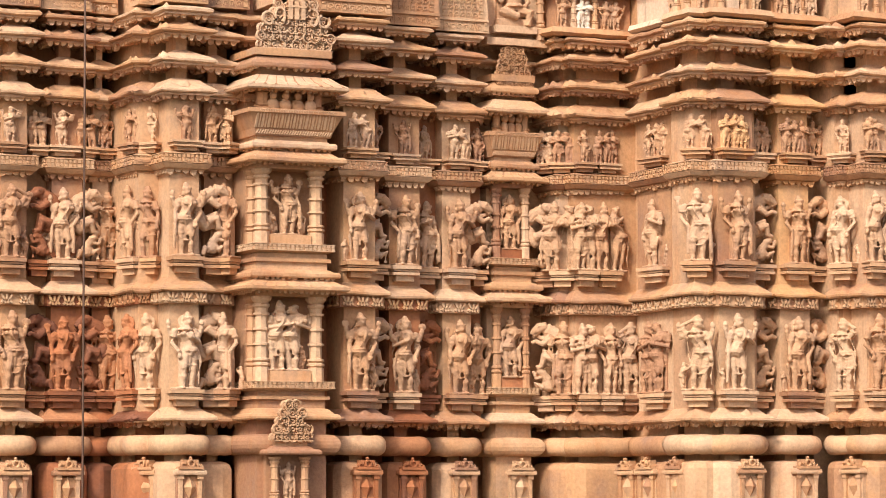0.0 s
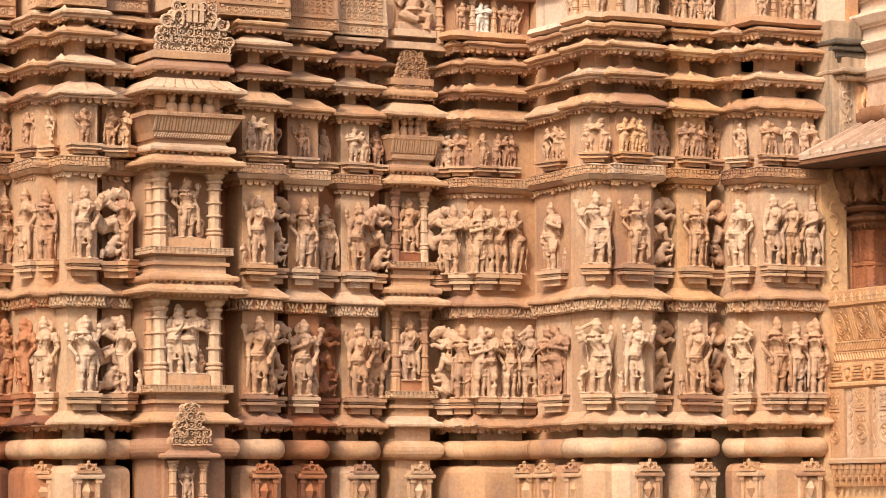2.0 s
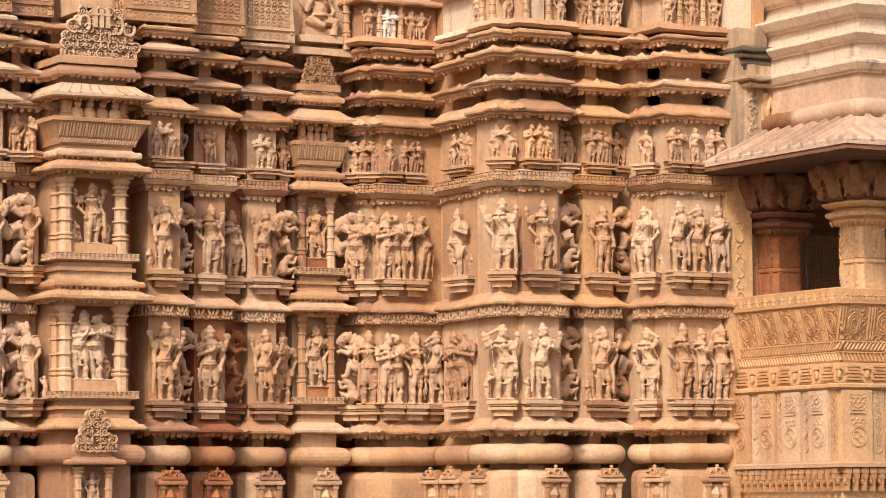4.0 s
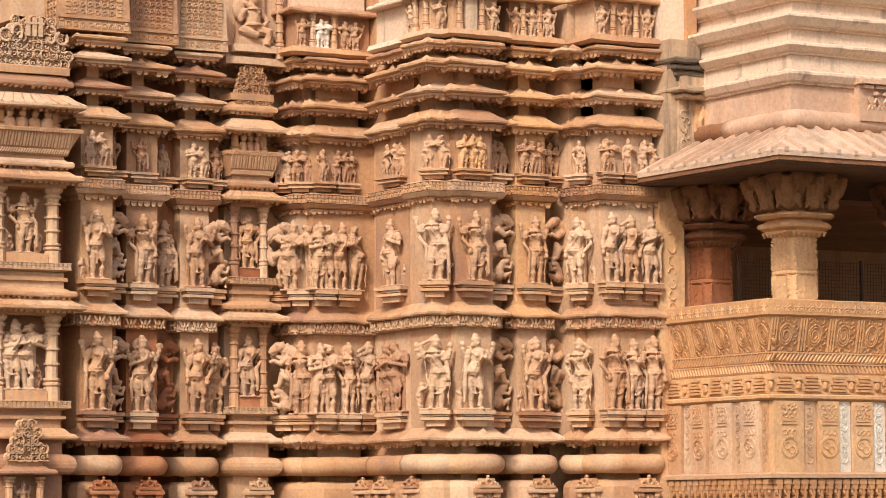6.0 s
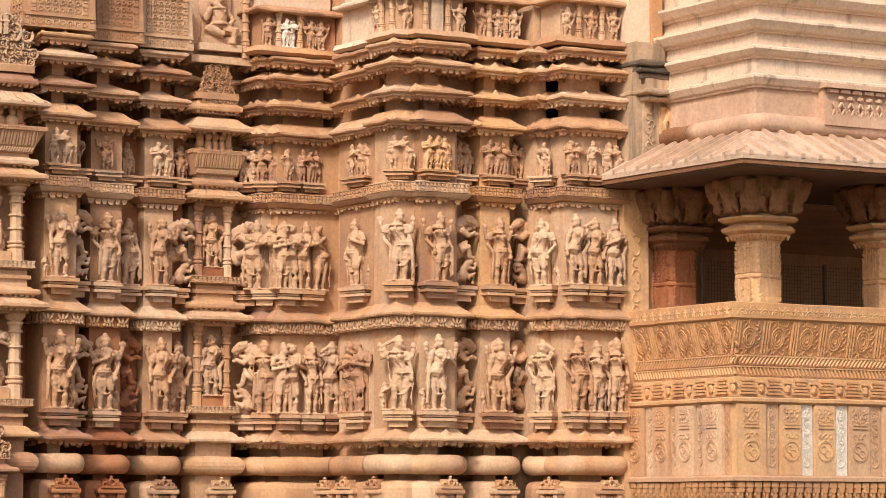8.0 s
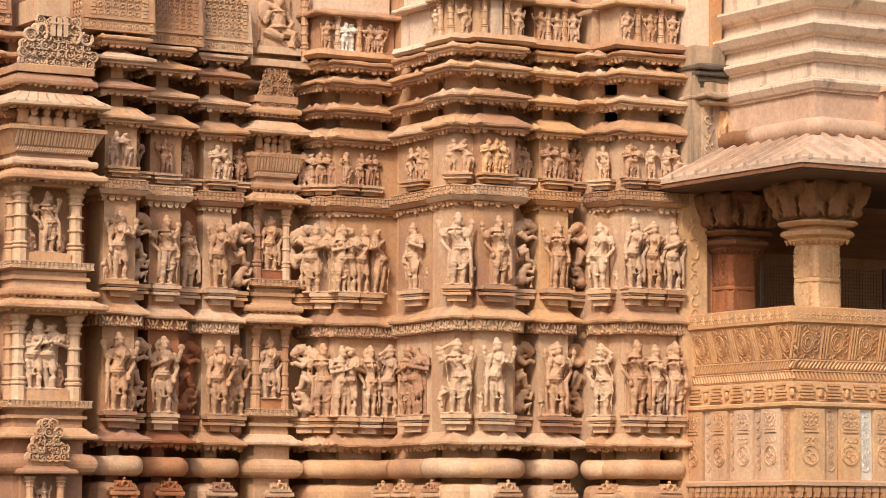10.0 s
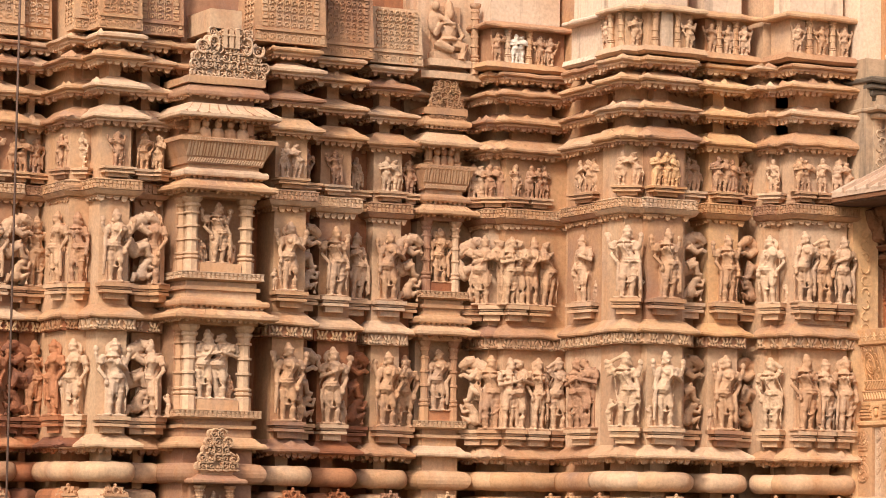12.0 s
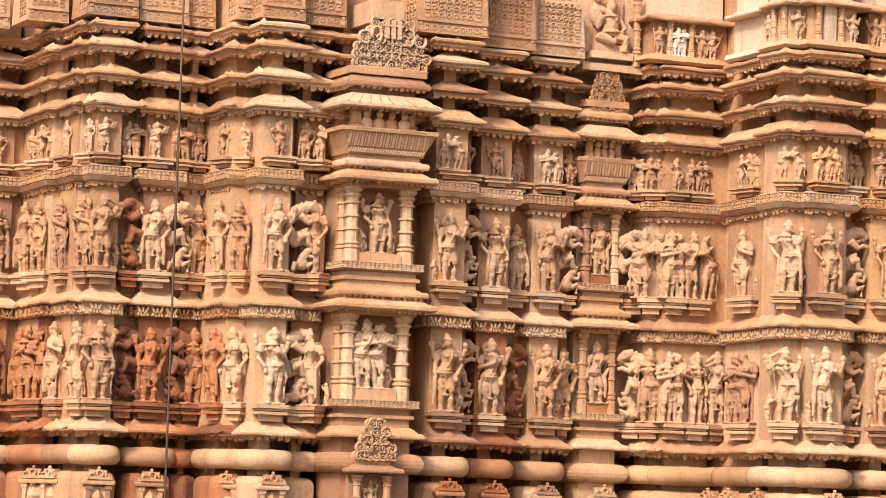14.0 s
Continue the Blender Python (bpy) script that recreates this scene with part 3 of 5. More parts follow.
# recessed wall planes behind the piers: x0, x1, face
BACK = [(7.0, 9.98, 33.5), (9.98, 10.08, 32.7), (10.08, 11.50, 31.85), (11.50, 12.60, 30.98), (12.60, 13.45, 30.7), (13.45, 14.30, 31.05), (14.30, 15.68, 31.35), (15.68, 17.42, 31.5), (17.42, 18.84, 29.42), (18.84, 19.9, 28.98), (19.9, 20.3, 28.62)]
for k, (x0, x1, y) in enumerate(BACK[:-1]):
    bm = bmesh.new()
    side = 0.0 if k >= 5 else min(0.12, (x1 - x0) * 0.4)
    deep = 0.28 if k < 7 else 0.06
    box(bm, x0, x1, y, 40.0 + 0.02 * k, Z_EAVE0 - 0.02, Z_EAVES[0] + 0.02)
    box(bm, x0 + side, x1, y + deep, 40.005 + 0.02 * k, Z_EAVES[0] + 0.02, 8.6)
    box(bm, x0 + side, x1, y + 0.5, 40.01 + 0.02 * k, -0.02, Z_EAVE0 - 0.02)
    wall = tagged(part("wall_%d" % (k + 1), bm, RED if k in (5, 6) else BUFF), "recessed sandstone wall behind the carved piers", "wall", kind="structure")
    for z, out in ((Z_EAVE0, 0.09), (Z_EAVE1, 0.08), (Z_BAND1 - 0.06, 0.07)) + ((Z_EAVES[0], 0.10),) + tuple((e, -0.28) for e in Z_EAVES[1:]):
        bm = bmesh.new()
        back = deep if out < 0 else 0.0
        left = x0 + 0.01 + (side if out < 0 else 0.0)
        out = abs(out) - back * 0.3
        collar(bm, left, x1 - 0.01, y + back, y + back + 0.2, eave(z - 0.008, out, 0.07), 0.012)
        sub("eave", bm, BUFF, wall)
        bm = bmesh.new()
        pendants(bm, left, x1 - 0.01, y + back, y + back + 0.1, z - 0.018, out * 0.5)
        tagged(sub("fringe", bm, BUFF, wall), kind="stuff")
# the hall behind the porch: a dark closed room
for k, (x0, x1, y0, y1, z0, z1) in enumerate(((19.9, 20.3, 28.62, 36.0, -0.02, 5.42), (20.3, 29.0, 28.66, 36.0, -0.02, 3.28), (19.9, 33.0, 28.66, 36.0, 5.40, 8.6), (20.3, 33.0, 35.5, 36.0, 3.28, 5.4), (26.5, 29.0, 24.0, 35.5, -0.02, 3.26))):
    bm = bmesh.new()
    box(bm, x0, x1, y0, y1, z0, z1)
    tagged(part("hall_wall_%d" % (k + 1), bm, BUFF), "plain sandstone wall of the hall behind the porch", "wall", kind="structure")
# ---- piers and their statues, from one end of the wall to the other ----
ROWS_Z = ((Z_ROW1, 0.88), (Z_ROW2, 0.83), (Z_ROW3, 0.42))
SEED = [10]


def niche_figures(t, x, y, kinds, stones, turn=0, w=0.36, wide=1.0, arms=2):
    """Up to three statues above one another on their brackets: kinds and stones from the lowest row up."""
    for (z, tall), kind, material in zip(ROWS_Z, kinds, stones):
        SEED[0] += 1
        if kind == B:
            x, y = (x, y - 0.06) if turn == 0 else (x, y)
        if not kind:
            continue
        deep = 0.15 if kind != "beast" else 0.12
        pedestal(t, x, y, z, w, turn, material, deep, 0.19 if z < 5 else 0.12)
        statue(x, y, z, tall * 0.99, kind, turn, material, SEED[0], wide * 1.02 if z < 5 else wide * 1.15, arms)


S, P, T, B = "single", "pair", "trio", "beast"
p = pier(9.4, 9.85, 33.42, 33.7, BUFF, lower=RED)
niche_figures(p, 9.66, 33.42, (S, S, S), (RED, BUFF, BUFF), 0, 0.34)
p = pier(10.0, 10.2, 32.42, 33.5, BUFF, lower=RED)
niche_figures(p, 10.0, 33.1, (S, S, S), (RED, BUFF, BUFF), -70, 0.4)
niche_figures(p, 10.0, 32.66, (P, S, P), (RED, BUFF, BUFF), -70, 0.44)
p = pier(10.1, 10.5, 31.80, 32.45, BUFF)
niche_figures(p, 10.1, 32.15, (S, S, S), (BUFF, BUFF, BUFF), -80, 0.3)
p = pier(10.2, 10.47, 31.58, 31.85, BUFF)
niche_figures(p, 10.28, 31.58, (S, S, S), (BUFF, BUFF, BUFF), 0, 0.3, arms=4)
niche_figures(p, 10.2, 31.72, (S, S, S), (BUFF, BUFF, BUFF), -70, 0.26)
niche_figures(p, 10.64, 31.85, (B, B, P), (RED, RED, BUFF), 0, 0.28)
p = pier(10.78, 11.12, 31.68, 31.9, BUFF, lower=RED)
niche_figures(p, 10.89, 31.68, (S, S, S), (RED, BUFF, BUFF), arms=4)
niche_figures(p, 11.19, 31.85, (B, B, P), (RED, BUFF, BUFF), 0, 0.2)
p = pier(11.27, 11.45, 31.78, 31.9, RED, lower=RED, upper=BUFF)
niche_figures(p, 11.40, 31.78, (S, S, S), (RED, BUFF, BUFF), 0, 0.24)
p = pier(11.53, 12.1, 31.03, 31.6, BUFF, lower=RED)
niche_figures(p, 11.53, 31.16, (S, S, P), (RED, BUFF, BUFF), -75, 0.34)
niche_figures(p, 11.66, 31.02, (S, S, S), (PALE, BUFF, PALE), -50, 0.28)
p = pier(11.72, 12.05, 30.66, 31.05, BUFF, lower=PALE)
niche_figures(p, 11.88, 30.66, (S, S, S), (PALE, BUFF, BUFF), 0, 0.36, arms=4)
p = pier(12.2, 12.45, 30.9, 31.05, BUFF)
niche_figures(p, 12.24, 30.9, (B, B, S), (BUFF, BUFF, BUFF), 0, 0.3)
niche_figures(p, 12.42, 30.72, (S, S, S), (BUFF, BUFF, PALE), -60, 0.24)
p = pier(13.68, 14.05, 30.6, 31.1, BUFF)
niche_figures(p, 13.84, 30.6, (S, S, P), (BUFF, BUFF, BUFF), 0, 0.38, arms=4)
niche_figures(p, 14.18, 31.05, (B, B, S), (BUFF, BUFF, BUFF), 0, 0.3)
p = pier(14.38, 14.75, 30.96, 31.4, BUFF, lower=RED, upper=BUFF)
niche_figures(p, 14.53, 30.96, (S, S, S), (BUFF, BUFF, BUFF), 0, 0.34, arms=4)
niche_figures(p, 14.94, 31.35, (B, S, S), (RED, BUFF, BUFF), 0, 0.34)
p = pier(15.13, 15.48, 31.18, 31.45, BUFF)
niche_figures(p, 15.31, 31.18, (S, S, P), (BUFF, BUFF, PALE), 0, 0.36, arms=4)
niche_figures(p, 15.6, 31.35, (S, B, S), (BUFF, BUFF, BUFF), 0, 0.2)
p = pier(16.52, 17.44, 31.05, 31.55, BUFF)
niche_figures(p, 16.44, 31.2, (B, B, P), (BUFF, BUFF, BUFF), -40, 0.3)
niche_figures(p, 16.56, 31.04, (S, P, P), (BUFF, PALE, BUFF), -30, 0.3)
p = pier(16.64, 17.44, 30.9, 31.1, BUFF)
niche_figures(p, 16.74, 30.9, (P, P, S), (BUFF, PALE, BUFF), 0, 0.27, 0.85)
niche_figures(p, 17.03, 30.9, (S, P, T), (BUFF, BUFF, BUFF), 0, 0.29, 0.85)
p = pier(17.22, 17.9, 29.74, 30.5, BUFF)
niche_figures(p, 17.30, 30.9, (S, None, None), (BUFF, BUFF, BUFF), 0, 0.22)
niche_figures(p, 17.22, 30.02, (P, S, T), (BUFF, BUFF, BUFF), -80, 0.46)
p = pier(17.13, 17.9, 29.12, 29.58, BUFF, lower=PALE)
niche_figures(p, 17.19, 29.14, (S, S, P), (PALE, BUFF, BUFF), -38, 0.34, arms=4)
p = pier(17.36, 17.80, 29.0, 29.3, BUFF, lower=PALE)
niche_figures(p, 17.55, 29.0, (S, S, T), (PALE, BUFF, OCHRE), 0, 0.42, arms=4)
niche_figures(p, 18.03, 29.38, (B, B, P), (BUFF, BUFF, PALE), 0, 0.3)
p = pier(18.2, 18.58, 29.12, 29.45, OCHRE, lower=BUFF)
niche_figures(p, 18.39, 29.12, (S, S, T), (BUFF, BUFF, BUFF), 0, 0.38, arms=4)
niche_figures(p, 18.76, 29.4, (B, B, P), (BUFF, BUFF, BUFF), 0, 0.28)
p = pier(18.87, 19.7, 28.9, 29.1, BUFF)
niche_figures(p, 18.9, 28.88, (S, S, S), (PALE, PALE, BUFF), -60, 0.3)
p = pier(18.97, 19.66, 28.6, 28.95, BUFF)
niche_figures(p, 19.06, 28.6, (S, S, P), (BUFF, BUFF, BUFF), 0, 0.24)
niche_figures(p, 19.31, 28.6, (S, S, S), (BUFF, BUFF, BUFF), 0, 0.24)
niche_figures(p, 19.57, 28.6, (S, S, P), (BUFF, BUFF, BUFF), 0, 0.24)



# ---- carved ornament ----
def ring(bm, x, y, z, r, t, arc=1.0, start=0.0, seg=10, flat=1.0):
    """A round or part-round bead in an upright plane."""
    n = max(3, int(seg * arc))
    rings = []
    for k in range(n + (0 if arc >= 1 else 1)):
        a = start + 2 * math.pi * arc * k / n
        c, s = math.cos(a), math.sin(a)
        rings.append([bm.verts.new((x + (r + u) * c, y + v, z + (r + u) * s * flat)) for u, v in ((t, 0.02), (t * 0.5, -t * 1.1), (-t * 0.5, -t * 1.1), (-t, 0.02))])
    pairs = list(zip(rings, rings[1:])) + ([(rings[-1], rings[0])] if arc >= 1 else [])
    for a, b in pairs:
        for k in range(3):
            bm.faces.new((a[k], a[k + 1], b[k + 1], b[k]))


def lattice(bm, x0, x1, y, z0, z1, cell):
    """Net of small horseshoe arches and beads between upright ribs."""
    nx, nz = max(1, round((x1 - x0) / cell)), max(1, round((z1 - z0) / cell))
    w, h = (x1 - x0) / nx, (z1 - z0) / nz
    for j in range(nz):
        for i in range(nx):
            cx, cz = x0 + (i + 0.5) * w, z0 + (j + 0.5) * h
            if i in (0, nx - 1) and nx > 3:
                box(bm, cx - w * 0.36, cx + w * 0.36, y - 0.012, y + 0.02, cz - h * 0.4, cz + h * 0.1)
                box(bm, cx - w * 0.22, cx + w * 0.22, y - 0.02, y + 0.02, cz + h * 0.15, cz + h * 0.4)
                continue
            ring(bm, cx, y, cz - h * 0.05, min(w, h) * 0.36, min(w, h) * 0.14, 0.72, -0.4, 9)
            box(bm, cx - w * 0.1, cx + w * 0.1, y - 0.014, y + 0.02, cz - h * 0.3, cz - h * 0.02)
            box(bm, cx - w * 0.5, cx - w * 0.42, y - 0.01, y + 0.02, cz - h * 0.5, cz + h * 0.45)


def column(bm, x, y, z0, z1, r, seg=8, bands=3):
    """A short turned column with a block foot, ring bands and a spread head."""
    h = z1 - z0
    prof = [(1.15, 0), (1.15, 0.16), (0.95, 0.17), (1.25, 0.19), (1.25, 0.215), (0.9, 0.225), (1.2, 0.245), (1.2, 0.265), (0.88, 0.275)]
    for k in range(bands):
        f = 0.275 + 0.53 * (k + 1) / bands
        prof += [(0.88, f - 0.03), (1.15, f - 0.025), (1.15, f), (0.88, f + 0.005)]
    prof += [(0.95, 0.86), (1.2, 0.88), (1.2, 0.905), (0.95, 0.92), (1.3, 0.95), (1.45, 0.97), (1.45, 1.0)]
    rings = [[bm.verts.new((x + r * q * math.cos(2 * math.pi * (s + 0.5) / seg), y + r * q * math.sin(2 * math.pi * (s + 0.5) / seg), z0 + h * f)) for s in range(seg)] for q, f in prof]
    for a, b in zip(rings, rings[1:]):
        for s in range(seg):
            bm.faces.new((a[s], a[(s + 1) % seg], b[(s + 1) % seg], b[s]))
    bm.faces.new(rings[0][::-1])
    bm.faces.new(rings[-1])


def pediment(bm, x, y, z0, w, h, tiers=4, taper=0.8):
    """A stepped gable of pierced scrolls and horseshoe arches."""
    lace = tiers >= 5
    for k in range(tiers):
        f = (1.0, 1.0, 0.97, 0.80, 0.62, 0.5)[k] if tiers == 6 else 1.0 - taper * k / tiers
        za, zb = z0 + h * k / tiers, z0 + h * (k + 1) / tiers
        half, hh = w * f / 2, h / tiers
        box(bm, x - half * 0.97, x + half * 0.97, y + (0.04 if lace else 0.012), y + 0.10, za, zb)
        n = max(2, round(2 * half / (hh * (1.05 if lace else 0.8))))
        step = 2 * half / n
        for i in range(n + (1 if lace and k % 2 else 0)):
            cx = x - half + (i + (0.0 if lace and k % 2 else 0.5)) * step
            big_r = hh * 0.60 if lace else step * 0.40
            ring(bm, cx, y, (za + zb) / 2, big_r, hh * 0.13 if lace else step * 0.13, 0.68, -0.7 + 2.4 * math.sin(i * 2.3 + k * 1.7), 10)
            ring(bm, cx + big_r * 0.2 * math.sin(i + k), y, (za + zb) / 2 - hh * 0.05, big_r * 0.36, hh * 0.10, 0.85, i * 1.3 + k, 7)
        for side in (-1, 1):
            ring(bm, x + side * half, y + 0.02, za + (zb - za) * 0.45, hh * 0.5, hh * 0.15, 0.75, 0.8 if side > 0 else -1.0, 10)
        if not lace or k == 0:
            box(bm, x - half, x + half, y - 0.008, y + 0.08, za, za + h * 0.025)
    if tiers == 6:
        for q in (-1, 0, 1):
            box(bm, x + q * w * 0.09 - w * 0.03, x + q * w * 0.09 + w * 0.03, y - 0.03, y + 0.05, z0 + h * 0.60, z0 + h * 0.98)
        box(bm, x - w * 0.14, x + w * 0.14, y - 0.035, y + 0.05, z0 + h * 0.84, z0 + h * 0.88)
        for side in (-1, 1):
            ring(bm, x + side * w * 0.40, y - 0.01, z0 + h * 0.60, w * 0.085, w * 0.02, 0.8, 2.0 if side > 0 else 0.2, 12)
            ring(bm, x + side * w * 0.24, y - 0.015, z0 + h * 0.66, w * 0.07, w * 0.018, 0.7, 3.6 if side > 0 else -0.9, 12, 1.6)


def ribs_on_eave(bm, x0, x1, yf, z, out, rise, count):
    """Low ridges that run down the slope of an eave."""
    path = ((out * 0.99, z + 0.03), (out * 0.8, z + 0.042), (out * 0.45, z + rise * 0.55), (0.0, z + rise))
    for k in range(count):
        f = (k + 0.5) / count
        for (oa, za), (ob, zb) in zip(path, path[1:]):
            xa, xb = x0 - oa + (x1 - x0 + 2 * oa) * f, x0 - ob + (x1 - x0 + 2 * ob) * f
            w = (x1 - x0) / count * 0.26
            v = [bm.verts.new(q) for q in ((xa - w, yf - oa, za - 0.004), (xa, yf - oa, za + 0.014), (xa + w, yf - oa, za - 0.004), (xb - w, yf - ob, zb - 0.004), (xb, yf - ob, zb + 0.014), (xb + w, yf - ob, zb - 0.004))]
            for q in ((0, 1, 4, 3), (1, 2, 5, 4), (0, 1, 2)):
                bm.faces.new([v[i] for i in q])


def leaf_rows(bm, x0, x1, y0, y1, z0, z1, n):
    """Upright carved leaves and bars on a panel that leans outward: y0 at its foot, y1 at its head."""
    for k in range(n):
        xa = x0 + (x1 - x0) * (k + 0.5) / n
        w = (x1 - x0) / n * (0.16 if k % 2 else 0.34)
        pts = ((-w, 0.06), (w, 0.06), (w, 0.75), (0, 0.97), (-w, 0.75))
        f = [bm.verts.new((xa + a, y0 + (y1 - y0) * b - 0.014, z0 + (z1 - z0) * b)) for a, b in pts]
        g2 = [bm.verts.new((xa + a * 1.2, y0 + (y1 - y0) * b + 0.01, z0 + (z1 - z0) * b)) for a, b in pts]
        bm.faces.new(f)
        for i in range(5):
            bm.faces.new((f[i], f[(i + 1) % 5], g2[(i + 1) % 5], g2[i]))


def wall_shrine(x0, x1, yf, yb, big):
    """A two-storeyed niche shrine that projects from the wall, with columns, eaves, a leaning parapet and a pierced gable."""
    t = empty("niche_shrine", ((x0 + x1) / 2, yf, 0), "projecting sandstone niche shrine of two storeys with a pierced gable", "shrine", "niche shrines of the wall")
    w, cx = x1 - x0, (x0 + x1) / 2
    r = 0.075 if big else 0.05
    oh = 0.13 if big else 0.12

    def solid(name, a, b, inset, material=BUFF, face=0.0):
        bm = bmesh.new()
        box(bm, x0 + inset, x1 - inset, yf + inset + face, yb, a, b)
        return sub(name, bm, material, t)

    def band(name, prof, material=BUFF, inset=0.0, worn=0.004):
        bm = bmesh.new()
        collar(bm, x0 + inset, x1 - inset, yf + inset, yb, prof, worn)
        return sub(name, bm, material, t)

    solid("base", -0.02, 2.5, 0.04)
    band("base_torus", torus_profile(Z_TORUS0, Z_TORUS1, 0.12), BUFF, 0.04)
    band("eave", eave(2.50, 0.10, 0.09), BUFF, 0.02)
    solid("moulding", 2.5, 2.8, 0.05)
    band("moulding", lip(2.70, 2.735, 0.03), BUFF, 0.04)
    for lower, (za, zb) in ((True, (2.89, 3.78)), (False, (4.33, 5.12))):
        bm = bmesh.new()
        collar(bm, x0, x1, yf, yb, [(-0.1, za), (0.03, za), (0.03, za - 0.075), (-0.05, za - 0.10), (-0.1, za - 0.10)], 0.002)
        box(bm, x0 + 0.05, x1 - 0.05, yf + 0.05, yb, za - 0.1, za - 0.002)
        sill = sub("patterned_sill", bm, PALE, t)
        bm = bmesh.new()
        studs(bm, x0, x1, yf, yb, za - 0.07, za - 0.008, 0.031, 0.04, 2)
        tagged(sub("sill_carving", bm, PALE, sill), kind="stuff")
        for sx in (x0 + r * 1.6, x1 - r * 1.6):
            bm = bmesh.new()
            column(bm, sx, yf + r * 1.7, za, zb, r, 8, 3)
            sub("column", bm, PALE if big else BUFF, t, "pale turned sandstone column")
        if big:
            bm = bmesh.new()
            column(bm, x0 + r * 1.2, yf + 0.30, za, zb, r * 0.9, 8, 3)
            sub("column", bm, PALE, t, "pale turned sandstone column")
        bm = bmesh.new()
        box(bm, cx - w * 0.27, cx + w * 0.27, yf + 0.06, yb, za, za + (0.11 if lower else 0.10))
        sub("niche_step", bm, BUFF if big else RED, t)
        bm = bmesh.new()
        box(bm, x0 + 0.02, x1 - 0.02, yf + (0.30 if big else 0.21), yb, za, zb)
        sub("niche_back", bm, BUFF, t)
        bm = bmesh.new()
        box(bm, x0 + 0.01, x1 - 0.01, yf + 0.02, yb, zb, zb + 0.05)
        sub("lintel", bm, BUFF, t)
    # eaves between the storeys
    for z, out, rise, ins in ((3.845, oh + 0.03, 0.11, 0.0), (3.985, oh * 0.6, 0.06, 0.0), (5.19, oh, 0.10, 0.0), (5.345, oh * 0.55, 0.06, 0.02), (5.955, oh + 0.02, 0.13, 0.0), (6.195, oh * 0.5, 0.09, 0.02)):
        ledge = band("eave", eave(z, out, rise, 0.03), BUFF, ins, 0.008)
        if out > 0.11:
            bm = bmesh.new()
            ribs_on_eave(bm, x0, x1, yf, z, out, rise, 9 if big else 6)
            tagged(sub("eave_ribs", bm, BUFF, ledge), kind="stuff")
        bm = bmesh.new()
        pendants(bm, x0 + ins, x1 - ins, yf + ins, yb, z - 0.01, out * 0.5, 0.035, 0.045, 0.06)
        tagged(sub("fringe", bm, BUFF, ledge), kind="stuff")
    solid("moulding", 3.90, 4.23, 0.03)
    band("moulding", lip(4.14, 4.18, 0.02), BUFF, 0.02)
    solid("moulding", 5.24, 5.46, 0.03)
    # leaning parapet
    bm = bmesh.new()
    collar(bm, x0, x1, yf, yb, [(-0.05, 5.46), (0.0, 5.46), (0.02, 5.53), (0.10 if big else 0.07, 5.69), (0.12 if big else 0.08, 5.69), (0.12 if big else 0.08, 5.735), (-0.05, 5.735)], 0.002)
    box(bm, x0 + 0.04, x1 - 0.04, yf + 0.04, yb, 5.461, 5.73)
    lean = sub("leaning_parapet", bm, BUFF, t)
    bm = bmesh.new()
    leaf_rows(bm, x0 - 0.03, x1 + 0.03, yf - 0.02, yf - (0.10 if big else 0.07), 5.53, 5.69, 26 if big else 16)
    for x in [x0 + (x1 - x0) * (k + 0.5) / 30 for k in range(30)]:
        limb(bm, [(x - 0.012, yf - 0.012, 5.475), (x + 0.012, yf - 0.02, 5.52)], [0.009, 0.009], 5)
        ring(bm, x, yf - (0.12 if big else 0.08), 5.712, 0.013, 0.005, 0.6, 0.5, 7)
    tagged(sub("parapet_carving", bm, PALE, lean), kind="stuff")
    # open gallery with small busts
    solid("gallery_back", 5.735, 5.98, 0.16)
    for sx in (x0 + r * 1.7, x1 - r * 1.7):
        bm = bmesh.new()
        column(bm, sx, yf + r * 1.5, 5.735, 5.965, r, 8, 1)
        sub("column", bm, BUFF, t)
    n = 4 if big else 3
    for k in range(n):
        bm = bmesh.new()
        bx = cx + (k - (n - 1) / 2) * w * 0.165
        blob(bm, (bx, yf + 0.06, 5.785), (w * 0.088, 0.06, 0.085), 2)
        blob(bm, (bx, yf + 0.04, 5.895), (0.042, 0.042, 0.05), 2)
        blob(bm, (bx + 0.01, yf + 0.05, 5.94), (0.03, 0.03, 0.025), 1)
        sub("bust", bm, BUFF, t, "", True)
    solid("gable_base", 5.97, 6.39, 0.08)
    bm = bmesh.new()
    collar(bm, x0 + 0.03, x1 - 0.03, yf + 0.03, yb, lip(6.31, 6.385, 0.04), 0.004)
    sub("gable_plate", bm, BUFF, t)
    bm = bmesh.new()
    if big:
        pediment(bm, cx + 0.04, yf + 0.02, 6.385, w * 0.92, 0.53, 6)
        box(bm, cx - 0.18, cx + 0.18, yf + 0.06, yb, 6.88, 7.12)
    else:
        pediment(bm, cx + 0.02, yf + 0.0, 6.15, w * 1.02, 0.21, 5, 0.35)
        pediment(bm, cx + 0.03, yf + 0.03, 6.37, w * 0.74, 0.33, 5, 0.5)
    sub("pierced_gable", bm, BUFF, t, "pierced sandstone gable of scrolls and arches")
    return t


